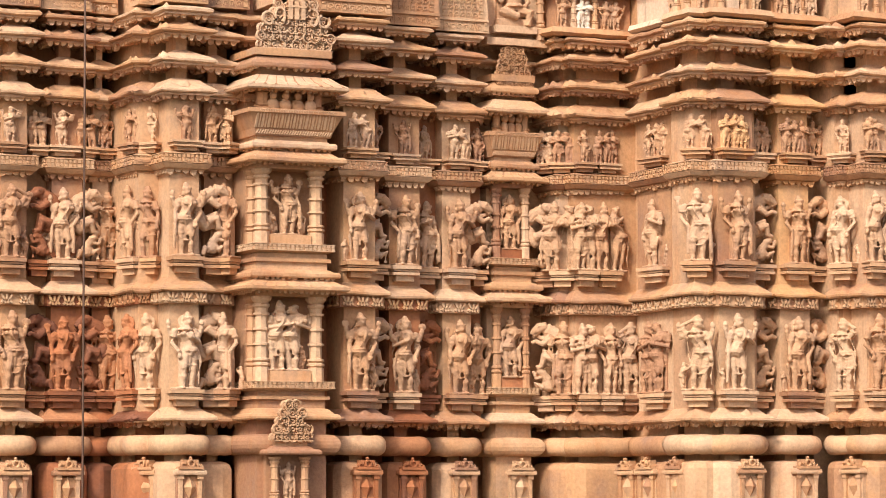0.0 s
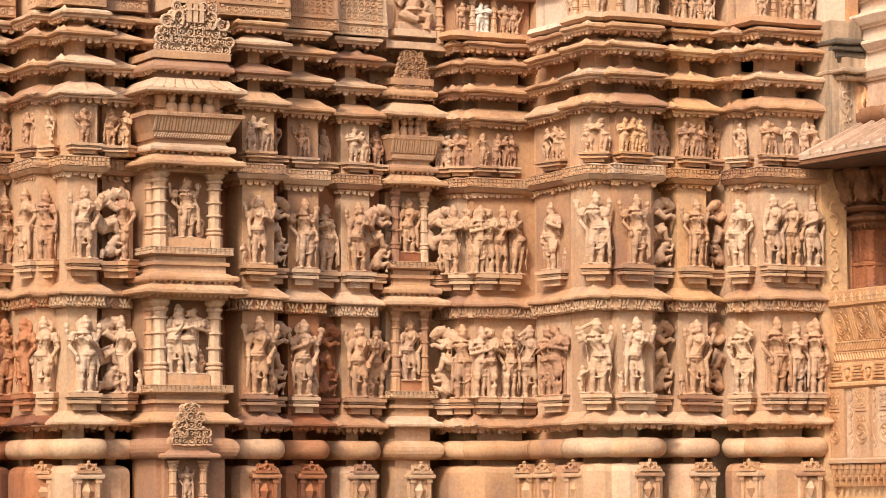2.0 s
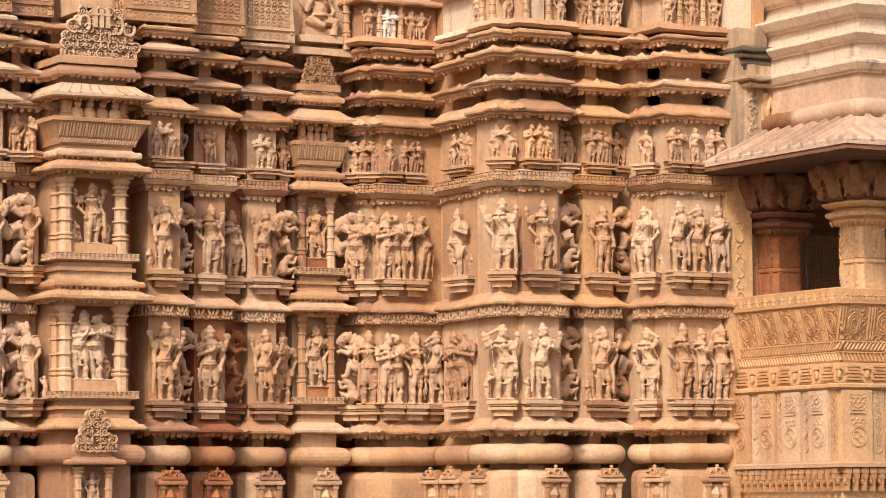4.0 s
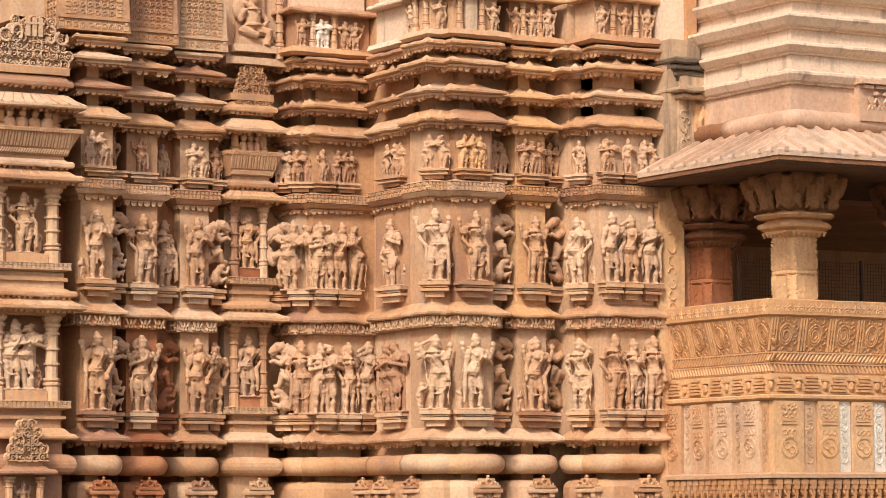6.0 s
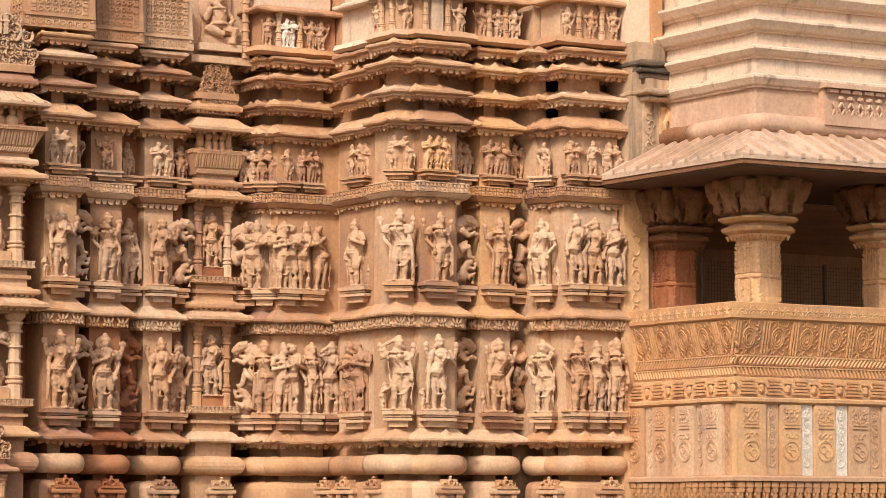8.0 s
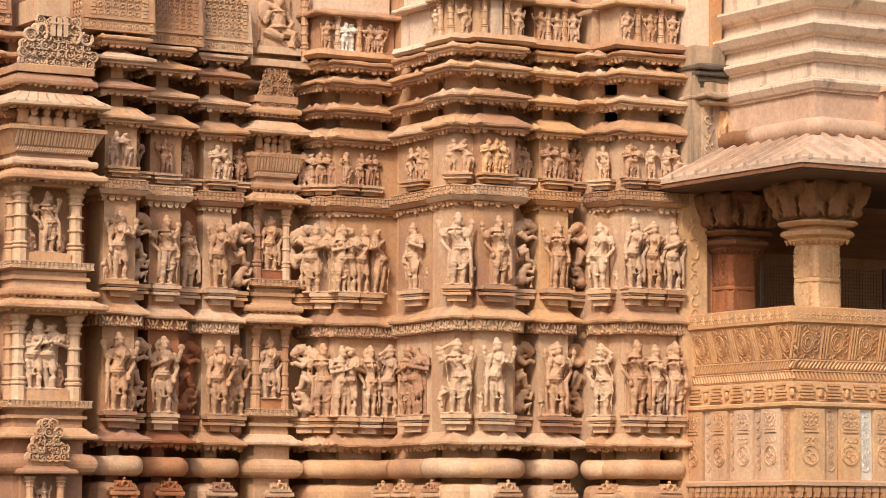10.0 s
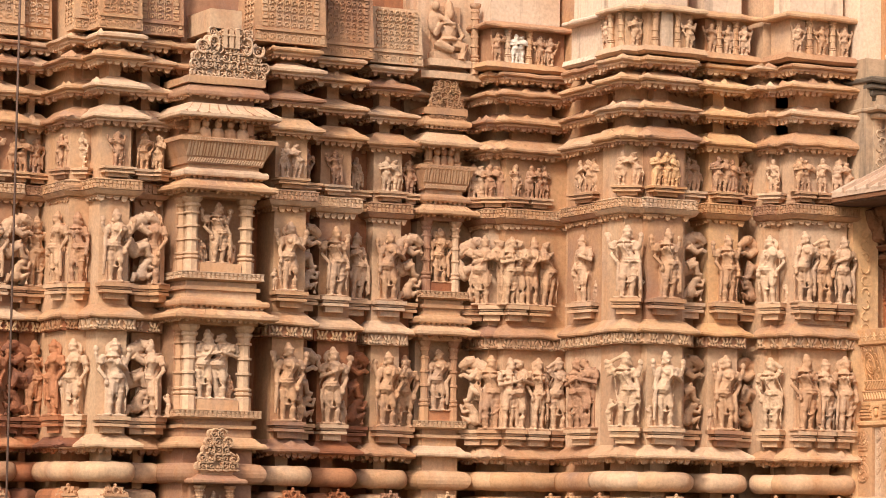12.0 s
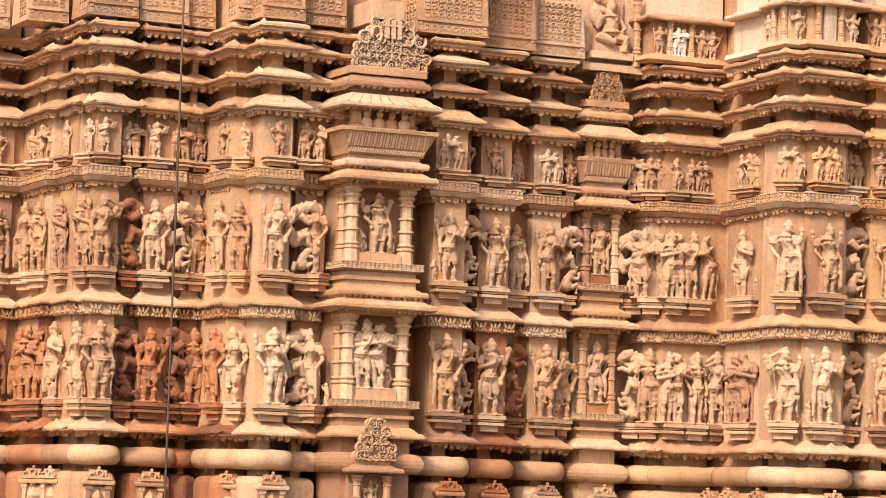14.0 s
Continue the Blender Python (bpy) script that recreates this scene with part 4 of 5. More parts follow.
sh = wall_shrine(12.54, 13.40, 30.3, 30.98, True)
wn = wall_shrine(15.74, 16.26, 31.14, 31.52, False)
SHRINE_FIGURES = ((12.95, 30.50, 3.0, 0.77, P, 2), (12.95, 30.50, 4.43, 0.69, S, 4), (16.0, 31.30, 3.0, 0.72, S, 4), (16.0, 31.30, 4.43, 0.64, S, 4))
for x, y, z, tall, kind, arms in SHRINE_FIGURES:
    SEED[0] += 1
    statue(x, y, z, tall, kind, 0, BUFF if x > 14 else PALE, SEED[0], 1.12, arms)
    for side in (-1, 1):
        SEED[0] += 1
        statue(x + side * (0.17 if x < 14 else 0.14), y - 0.01, z, tall * 0.4, S, 0, BUFF, SEED[0], 1.1)


def small_niche(x, y, z1, w, turn=0, material=BUFF, tall=0.62, parent=None):
    """A little niche with two posts, a lozenge and a gable, on the base course."""
    t = empty("base_niche", (x, y, z1 - tall), "small carved sandstone niche with a gable on the base course", "niche", "niches of the base course")
    m = pose(x, y, 0, 0, 0, turn)

    def put(name, bm):
        bm.transform(m)
        return sub(name, bm, material, t)

    h = w / 2
    bm = bmesh.new()
    gz = z1 - w * 0.42
    box(bm, -h * 0.95, h * 0.95, -0.09, 0.03, gz, gz + w * 0.10)
    box(bm, -h * 0.6, h * 0.6, -0.06, 0.03, gz + w * 0.10, gz + w * 0.36)
    ring(bm, 0, -0.07, gz + w * 0.22, w * 0.12, w * 0.05, 1, 0, 12)
    for e in (-1, 1):
        ring(bm, e * h * 0.62, -0.07, gz + w * 0.15, w * 0.08, w * 0.04, 0.8, 0.6 if e < 0 else 2.0, 9)
        box(bm, e * h * 0.45 - w * 0.05, e * h * 0.45 + w * 0.05, -0.07, 0.03, gz + w * 0.2, gz + w * 0.30)
    blob(bm, (0, -0.05, gz + w * 0.42), (w * 0.07, 0.03, w * 0.07), 1)
    put("gable", bm)
    bm = bmesh.new()
    collar(bm, -h * 0.98, h * 0.98, -0.05, 0.03, eave(z1 - w * 0.56, 0.03, 0.035, 0.012), 0.003, 0.06)
    box(bm, -h * 0.9, h * 0.9, -0.05, 0.03, z1 - w * 0.62, z1 - w * 0.5)
    put("lintel", bm)
    for s in (-1, 1):
        bm = bmesh.new()
        box(bm, s * h * 0.76 - 0.02, s * h * 0.76 + 0.02, -0.05, 0.03, z1 - tall, z1 - w * 0.62)
        box(bm, s * h * 0.76 - 0.032, s * h * 0.76 + 0.032, -0.06, 0.03, z1 - w * 0.78, z1 - w * 0.62)
        put("post", bm)
    bm = bmesh.new()
    zc, a, b = z1 - w * 1.08, w * 0.27, w * 0.42
    q = [bm.verts.new(v) for v in ((-a, -0.021, zc), (0, -0.021, zc - b), (a, -0.021, zc), (0, -0.021, zc + b), (0, -0.09, zc))]
    for k in range(4):
        bm.faces.new((q[k], q[(k + 1) % 4], q[4]))
    put("lozenge", bm)
    bm = bmesh.new()
    box(bm, -h, h, -0.02, 0.03, z1 - tall, z1 - w * 0.7)
    put("niche_back", bm)
    return t


for x, y, turn, stone_kind in ((9.9, 32.3, -40, BUFF), (10.02, 32.05, -70, BUFF), (10.32, 31.49, 0, BUFF), (10.93, 31.58, 0, BUFF), (11.6, 31.0, -60, BUFF), (11.9, 30.56, 0, BUFF), (13.88, 30.5, 0, RED), (14.58, 30.86, 0, RED), (15.32, 31.08, 0, BUFF), (16.02, 31.08, 0, PALE), (17.1, 30.55, -80, BUFF)):
    small_niche(x, y - 0.02, 2.09, 0.28, turn, stone_kind)
for x, y, turn in ((17.1, 30.1, -80), (17.07, 29.42, -80), (17.66, 28.93, 0), (18.42, 29.02, 0), (18.86, 28.72, -80), (19.45, 28.5, 0)):
    small_niche(x, y - 0.02, 2.09, 0.28, turn, BUFF)

# the shrine at the foot of the large niche shrine
t = empty("foot_shrine", (12.88, 30.1, 0), "small sandstone shrine with a pierced gable at the wall's foot", "shrine")
bm = bmesh.new()
box(bm, 12.62, 13.13, 30.12, 30.5, -0.02, 1.62)
sub("base", bm, BUFF, t)
bm = bmesh.new()
box(bm, 12.64, 13.11, 30.26, 30.5, 1.62, 2.12)
sub("niche_back", bm, BUFF, t)
for x in (12.70, 13.04):
    bm = bmesh.new()
    column(bm, x, 30.16, 1.62, 2.10, 0.045, 8, 2)
    sub("column", bm, PALE, t)
bm = bmesh.new()
collar(bm, 12.68, 13.07, 30.14, 30.5, eave(2.135, 0.11, 0.07, 0.02), 0.006)
sub("eave", bm, BUFF, t)
bm = bmesh.new()
box(bm, 12.70, 13.06, 30.14, 30.45, 2.2, 2.27)
pediment(bm, 12.88, 30.10, 2.26, 0.42, 0.42, 5)
sub("pierced_gable", bm, PALE, t)
statue(12.87, 30.25, 1.66, 0.42, S, 0, BUFF, 901, 1.0, 4)


# ---- upper registers ----
def panel_tower(x0, x1, yf, yb, z0, z1, material=BUFF, cell=0.082):
    t = empty("lattice_tower", ((x0 + x1) / 2, yf, z0), "sandstone tower panel carved with a net of small arches", "tower panel", "carved tower panels above the eaves")
    bm = bmesh.new()
    box(bm, x0, x1, yf, yb, z0, z1, 0.03)
    box(bm, x0 + 0.015, x1 - 0.015, yf - 0.02, yb, z0 + 0.12, z0 + 0.15)
    body = sub("body", bm, material, t)
    bm = bmesh.new()
    w = x1 - x0
    lattice(bm, x0 + 0.01, x1 - 0.01, yf + 0.006, z0 + 0.01, z0 + 0.12, cell)
    lattice(bm, x0 + w * 0.10, x1 - w * 0.10, yf + 0.008, z0 + 0.16, z1 - 0.02, cell)
    lattice(bm, -0.12, 0.12, 0.0, z0 + 0.05, z1 - 0.02, cell)
    left = [v for v in bm.verts if abs(v.co.x) < 1]
    bmesh.ops.transform(bm, matrix=pose(x0 + 0.006, min(yf + 0.14, yb), 0, 0, 0, -90), verts=left)
    tagged(sub("net_carving", bm, material, body), kind="stuff")
    return t


for x0, x1, yf, yb in ((9.1, 9.62, 33.0, 33.4), (9.58, 10.05, 32.25, 32.8), (10.0, 10.58, 31.48, 32.0), (10.62, 11.18, 31.58, 31.9), (11.14, 11.52, 31.68, 31.95), (11.45, 12.16, 30.86, 31.1), (11.62, 12.12, 30.58, 31.1), (12.1, 12.66, 30.75, 31.0), (13.36, 14.22, 30.52, 31.1)):
    panel_tower(x0, x1, yf, yb, 6.85, 7.75, BUFF)
panel_tower(14.24, 14.96, 30.86, 31.4, 6.82, 7.7, BUFF, 0.075)
panel_tower(15.0, 15.66, 31.05, 31.4, 6.82, 7.45, PALE, 0.08)


def gallery(x0, x1, yf, yb, figures, material=BUFF, plain_ends=(), white=None, z0=6.86, z1=7.32):
    """A register of small figures between short columns under a ledge."""
    t = empty("figure_gallery", ((x0 + x1) / 2, yf, z0), "register of small seated figures between short columns under a ledge", "gallery", "galleries above the eaves")
    bm = bmesh.new()
    box(bm, x0, x1, yf, yb, z0 - 0.02, z1)
    sub("back", bm, material, t)
    bm = bmesh.new()
    collar(bm, x0, x1, yf, yb, [(-0.03, z0 + 0.07), (0.10, z0 + 0.06), (0.13, z0), (0.08, z0 - 0.03), (-0.03, z0 - 0.03)], 0.006)
    sub("floor_ledge", bm, material, t)
    bm = bmesh.new()
    collar(bm, x0, x1, yf, yb, eave(z1, 0.13, 0.06), 0.014)
    sub("ledge", bm, material, t)
    bm = bmesh.new()
    box(bm, x0 + 0.03, x1 - 0.03, yf + 0.06, yb, z1, z1 + 1.0)
    sub("upper_wall", bm, PLASTER, t)
    n = len(figures)
    for k, kind in enumerate(figures):
        fx = x0 + (x1 - x0) * (k + 0.5) / n
        if kind == "|":
            bm = bmesh.new()
            column(bm, fx, yf - 0.03, z0 + 0.06, z1, 0.036, 8, 3)
            sub("column", bm, material, t)
        elif kind == " ":
            pass
        elif kind == "#":
            bm = bmesh.new()
            box(bm, fx - (x1 - x0) / n * 0.5, fx + (x1 - x0) / n * 0.5, yf - 0.05, yf + 0.02, z0 + 0.06, z1 + 0.005)
            sub("plain_slab", bm, PLASTER, t, "smooth pale replacement slab")
        else:
            SEED[0] += 1
            statue(fx, yf - 0.005, z0 + 0.065, (z1 - z0) * 0.78, S if kind != "w" else P, 0, WHITE if kind == "w" else material, SEED[0], 1.25, 4)
    return t


gallery(16.45, 17.4, 30.95, 31.5, "s|w|ss ")
gallery(17.24, 17.9, 29.76, 30.5, "##", PLASTER)
g1 = gallery(17.15, 17.95, 29.14, 29.6, "s|#|s", PALE)
for y, kind in ((29.52, "s"), (29.42, "|"), (29.2, "|")):
    if kind == "|":
        bm = bmesh.new()
        column(bm, 17.12, y, 6.92, 7.32, 0.036, 8, 3)
        sub("column", bm, PALE, g1)
    else:
        statue(17.15, y, 6.925, 0.36, S, -90, BUFF, 640, 1.25, 4)
gallery(17.34, 17.9, 29.0, 29.2, "|#|s", PALE)
gallery(18.12, 18.66, 29.1, 29.5, "s|s|s")
gallery(18.92, 19.68, 28.62, 29.0, "s|s|s")
t = empty("seated_figure_panel", (16.05, 31.2, 6.9), "upper panel with a seated carved figure beside a column", "panel")
bm = bmesh.new()
box(bm, 15.7, 16.42, 31.3, 31.5, 6.80, 7.7)
box(bm, 15.78, 16.30, 31.12, 31.32, 6.86, 6.94)
sub("back", bm, BUFF, t)
bm = bmesh.new()
collar(bm, 15.72, 16.4, 31.18, 31.5, lip(6.72, 6.80, 0.04), 0.003)
sub("ledge", bm, BUFF, t)
bm = bmesh.new()
column(bm, 16.36, 31.16, 6.80, 7.6, 0.045, 8, 4)
sub("column", bm, PALE, t)
rng = random.Random(77)
bm = bmesh.new()
blob(bm, (0, -0.1, 0.30), (0.10, 0.09, 0.15))
blob(bm, (0, -0.12, 0.52), (0.06, 0.06, 0.08))
limb(bm, [(-0.05, -0.1, 0.17), (-0.17, -0.16, 0.16), (0.02, -0.2, 0.10)], [0.075, 0.065, 0.04])
limb(bm, [(0.05, -0.1, 0.17), (0.18, -0.16, 0.15), (0.14, -0.18, 0.0)], [0.075, 0.065, 0.04])
limb(bm, [(0.1, -0.1, 0.4), (0.17, -0.13, 0.28), (0.1, -0.17, 0.22)], [0.04, 0.035, 0.03])
limb(bm, [(-0.1, -0.1, 0.4), (-0.17, -0.13, 0.28), (-0.12, -0.17, 0.40)], [0.04, 0.035, 0.03])
blob(bm, (-0.17, -0.08, 0.42), (0.08, 0.06, 0.14))
box(bm, -0.2, 0.2, -0.16, 0.02, 0.0, 0.08)
blob(bm, (-0.17, -0.12, 0.60), (0.05, 0.05, 0.06), 2)
limb(bm, [(-0.14, -0.1, 0.5), (-0.02, -0.17, 0.42), (0.05, -0.18, 0.36)], [0.035, 0.03, 0.025])
limb(bm, [(0, -0.11, 0.57), (0, -0.1, 0.64), (0.0, -0.09, 0.69)], [0.06, 0.05, 0.015])
limb(bm, [(0, -0.12, 0.40), (0, -0.12, 0.42)], [0.095, 0.085], 9)
limb(bm, [(0, -0.1, 0.22), (0, -0.1, 0.245)], [0.115, 0.11], 9)
box(bm, -0.18, 0.18, -0.05, 0.02, 0.08, 0.62)
ob = tagged(part("statue", bm, CARVED[BUFF], None, "", True), "carved seated sandstone figure on an upper ledge", "statue")
carve = ob.modifiers.new("carve", "REMESH")
carve.mode, carve.voxel_size, carve.use_smooth_shade = "VOXEL", 0.01, True
ob.matrix_world = pose(16.04, 31.3, 6.94)


# ---- balcony porch ----
BX, BY, BR, BB = 19.80, 26.66, 25.5, 28.62
porch = empty("balcony_porch", (BX, BY, 0), "sandstone balcony with a leaning carved parapet and ribbed stone roof", "balcony")


def porch_band(name, prof, material=OCHRE, inset=0.0, worn=0.003, label=""):
    bm = bmesh.new()
    collar(bm, BX + inset, BR, BY + inset, BB, prof, worn, 0.15)
    return sub(name, bm, material, porch, label)


def both_sides(bm, make, inset=0.0):
    """Runs make(bm, length) once for the front and once for the side of the porch."""
    for length, m in ((4.2, pose(BX + inset, BY + inset, 0)), (BB - BY - inset, pose(BX + inset, BB, 0, 0, 0, -90))):
        h = bmesh.new()
        make(h, length)
        bmesh.ops.transform(h, matrix=m, verts=h.verts)
        tmp = bpy.data.meshes.new("tmp")
        h.to_mesh(tmp)
        h.free()
        bm.from_mesh(tmp)
        bpy.data.meshes.remove(tmp)


bm = bmesh.new()
box(bm, BX + 0.05, BR, BY + 0.05, BB, -0.02, 3.27)
box(bm, BX + 0.12, BX + 0.4, BY + 0.12, BB, 3.27, 3.45)
box(bm, BX + 0.4, BR, BY + 0.12, BY + 0.4, 3.27, 3.45)
sub("plinth", bm, OCHRE, porch)
porch_band("ledge", [(-0.06, 2.11), (0.05, 2.11), (0.07, 2.09), (0.07, 2.05), (-0.06, 2.05)], PALE)
porch_band("ledge", [(-0.06, 2.935), (0.03, 2.93), (0.055, 2.915), (0.055, 2.885), (0.02, 2.86), (-0.06, 2.86)], OCHRE)
# upright carved slabs, each a stone of its own
rng = random.Random(5)
for side in (0, 1):
    length = BB - BY if side else 4.2
    pos, k = 0.0, 0
    while pos < length - 0.1:
        if side:
            w = min((0.36, 0.15, 0.33, 0.12)[k % 4] * rng.uniform(0.92, 1.08), length - pos)
        else:
            w = min((0.40 if k == 0 else 0.285) if k % 2 == 0 else 0.18 * rng.uniform(0.95, 1.05), length - pos)
        bm = bmesh.new()
        proud = -0.035 if k % 2 == 0 else -0.005
        a, b = pos + 0.006, pos + w - 0.006
        box(bm, a, b, proud, 0.06, 2.112, 2.858)
        cx, rr = (a + b) / 2, min(0.10, w * 0.36)
        if k % 2 == 0:
            ring(bm, cx, proud, 2.37, rr, 0.010, 1, 0, 14)
            ring(bm, cx - rr * 0.3, proud, 2.37 + rr * 0.2, rr * 0.4, 0.010, 0.8, 0.5, 9)
            ring(bm, cx + rr * 0.3, proud, 2.37 - rr * 0.25, rr * 0.4, 0.010, 0.8, 3.5, 9)
            box(bm, cx - rr, cx + rr, proud - 0.014, proud + 0.02, 2.61, 2.63)
            box(bm, cx - rr * 0.9, cx + rr * 0.9, proud - 0.012, proud + 0.02, 2.645, 2.66)
            ring(bm, cx, proud, 2.37, rr * 1.14, 0.007, 1, 0, 14)
            for q in range(5):
                ring(bm, cx + (q - 2) * rr * 0.42, proud, 2.69 + 0.012 * (q % 2), rr * 0.2, 0.007, 0.75, q, 8)
                ring(bm, cx + (q - 2) * rr * 0.42, proud, 2.80 - 0.012 * (q % 2), rr * 0.2, 0.007, 0.75, q * 2, 8)
            for q in range(3):
                ring(bm, cx + (q - 1) * rr * 0.62, proud, 2.75, rr * 0.28, 0.009, 0.75, rng.uniform(0, 6), 8)
                ring(bm, cx + (q - 1) * rr * 0.62, proud, 2.53, rr * 0.26, 0.009, 0.75, rng.uniform(0, 6), 8)
        else:
            for q in range(7):
                e = 1 if q % 2 else -1
                ring(bm, cx + e * w * 0.05, proud, 2.26 + q * 0.085, w * 0.30, 0.009, 0.62, 1.2 if e > 0 else 4.2, 10, 1.1)
                ring(bm, cx - e * w * 0.18, proud, 2.29 + q * 0.085, w * 0.13, 0.007, 0.8, 4.2 if e > 0 else 1.2, 8)
                ring(bm, cx + e * w * 0.08, proud, 2.26 + q * 0.085, w * 0.12, 0.007, 0.7, 2.0 * q, 8)
        bm.transform(pose(BX, BY, 0) if side == 0 else pose(BX, BY + (BB - BY), 0, 0, 0, -90))
        slab_stone = WHITE if (side == 0 and k in (3, 5, 9)) else BUFF if side else (OCHRE if rng.random() < 0.85 else PALE)
        sub("carved_slab", bm, slab_stone, porch)
        pos += w
        k += 1
# foot frieze of close carving
bm = bmesh.new()


def foot_row(h, length):
    n = int(length / 0.11)
    for k in range(n):
        c = (k + 0.5) * length / n
        box(h, c - 0.045, c + 0.045, -0.05, 0.06, 1.985, 2.04)
        box(h, c - 0.03, c + 0.03, -0.06, 0.06, 1.93, 1.98)
        ring(h, c, -0.03, 1.90, 0.03, 0.012, 1, 0, 8)
        box(h, c - 0.012, c + 0.012, -0.055, 0.06, 1.80, 1.93)


both_sides(bm, foot_row)
tagged(sub("foot_frieze", bm, OCHRE, porch), kind="stuff")
# frieze of temple-shaped reliefs
relief = porch_band("relief_band", [(-0.06, 3.145), (0.0, 3.145), (0.0, 2.935), (-0.06, 2.935)], OCHRE)
bm = bmesh.new()


def relief_row(h, length):
    n = int(length / 0.34)
    for k in range(n):
        c = (k + 0.5) * length / n
        for q, (w, z) in enumerate(((0.11, 2.96), (0.085, 2.995), (0.10, 3.03), (0.065, 3.065), (0.08, 3.10))):
            box(h, c - w, c + w, -0.028 + 0.003 * q, 0.02, z, z + 0.022)
        blob(h, (c + length / n / 2, -0.01, 3.02), (0.045, 0.03, 0.06), 1)
        box(h, c + length / n / 2 - 0.05, c + length / n / 2 + 0.05, -0.025, 0.02, 3.075, 3.09)


both_sides(bm, relief_row)
tagged(sub("relief_carving", bm, OCHRE, relief), kind="stuff")
# two rope bands
rope = porch_band("rope_band", [(-0.06, 3.38), (-0.06, 3.38), (-0.05, 3.375), (-0.05, 3.265), (-0.02, 3.26), (-0.02, 3.15), (-0.06, 3.15)], OCHRE)
bm = bmesh.new()


def ropes(h, length):
    for z, y, lean in ((3.32, -0.0, 0.03), (3.205, -0.03, -0.02)):
        n = int(length / 0.05)
        for k in range(n):
            c = (k + 0.5) * length / n
            limb(h, [(c - lean, y + 0.05, z - 0.038), (c + lean, y + 0.05, z + 0.038)], [0.014, 0.014], 5)
        box(h, 0, length, y + 0.035, y + 0.06, z + 0.042, z + 0.052)


both_sides(bm, ropes)
tagged(sub("rope_carving", bm, OCHRE, rope), kind="stuff")
# leaning parapet and its rail
wall_part = porch_band("parapet", [(-0.3, 3.36), (-0.085, 3.365), (0.02, 3.75), (-0.16, 3.75)], OCHRE, 0, 0.002, "leaning parapet carved with bars and medallions")
bm = bmesh.new()


def leaning(h, length):
    z0, z1, y0, y1 = 3.375, 3.745, 0.078, -0.02
    n = int(length / 0.355)
    zm, zh = (z0 + z1) / 2, z1 - z0
    for k in range(n):
        c = (k + 0.5) * length / n
        for r, tck, arc in ((0.082, 0.009, 1), (0.06, 0.007, 1), (0.032, 0.008, 0.7)):
            ring(h, c + 0.03, 0, zm, r, tck, arc, 0.6 + k, 12, 1.35)
        for d in (-0.10, -0.135, -0.17):
            limb(h, [(c + d + 0.01, 0, z0 + zh * 0.03), (c + d + 0.005, 0, zm), (c + d, 0, z0 + zh * 0.97)], [0.013, 0.015, 0.013], 5)
            for f in (0.33, 0.62):
                limb(h, [(c + d + 0.008, 0, z0 + zh * f), (c + d + 0.008, 0, z0 + zh * (f + 0.03))], [0.019, 0.019], 5)
        for dx, f in ((-0.05, 0.1), (0.03, 0.07), (0.11, 0.1), (-0.05, 0.9), (0.03, 0.93), (0.11, 0.9), (0.15, 0.5), (0.15, 0.3), (0.15, 0.7)):
            ring(h, c + dx, 0, z0 + zh * f, 0.028, 0.008, 0.75, dx * 30, 8)
    for v in h.verts:
        v.co.y += y0 + (y1 - y0) * (v.co.z - z0) / zh


both_sides(bm, leaning)
tagged(sub("parapet_carving", bm, OCHRE, wall_part), kind="stuff")
rail = porch_band("rail", [(-0.18, 3.93), (0.035, 3.93), (0.05, 3.92), (0.05, 3.765), (0.03, 3.75), (-0.18, 3.75)], OCHRE, 0, 0.004, "broad carved stone rail")
bm = bmesh.new()


def rail_waves(h, length):
    n = int(length / 0.15)
    for k in range(n):
        c = (k + 0.5) * length / n
        ring(h, c, -0.048, 3.80, 0.055, 0.010, 0.5, 0, 12)
        ring(h, c, -0.048, 3.80, 0.028, 0.009, 0.5, 0, 9)
        ring(h, c + length / n / 2, -0.048, 3.89, 0.045, 0.010, 0.5, math.pi, 12)


both_sides(bm, rail_waves)
tagged(sub("rail_carving", bm, OCHRE, rail), kind="stuff")


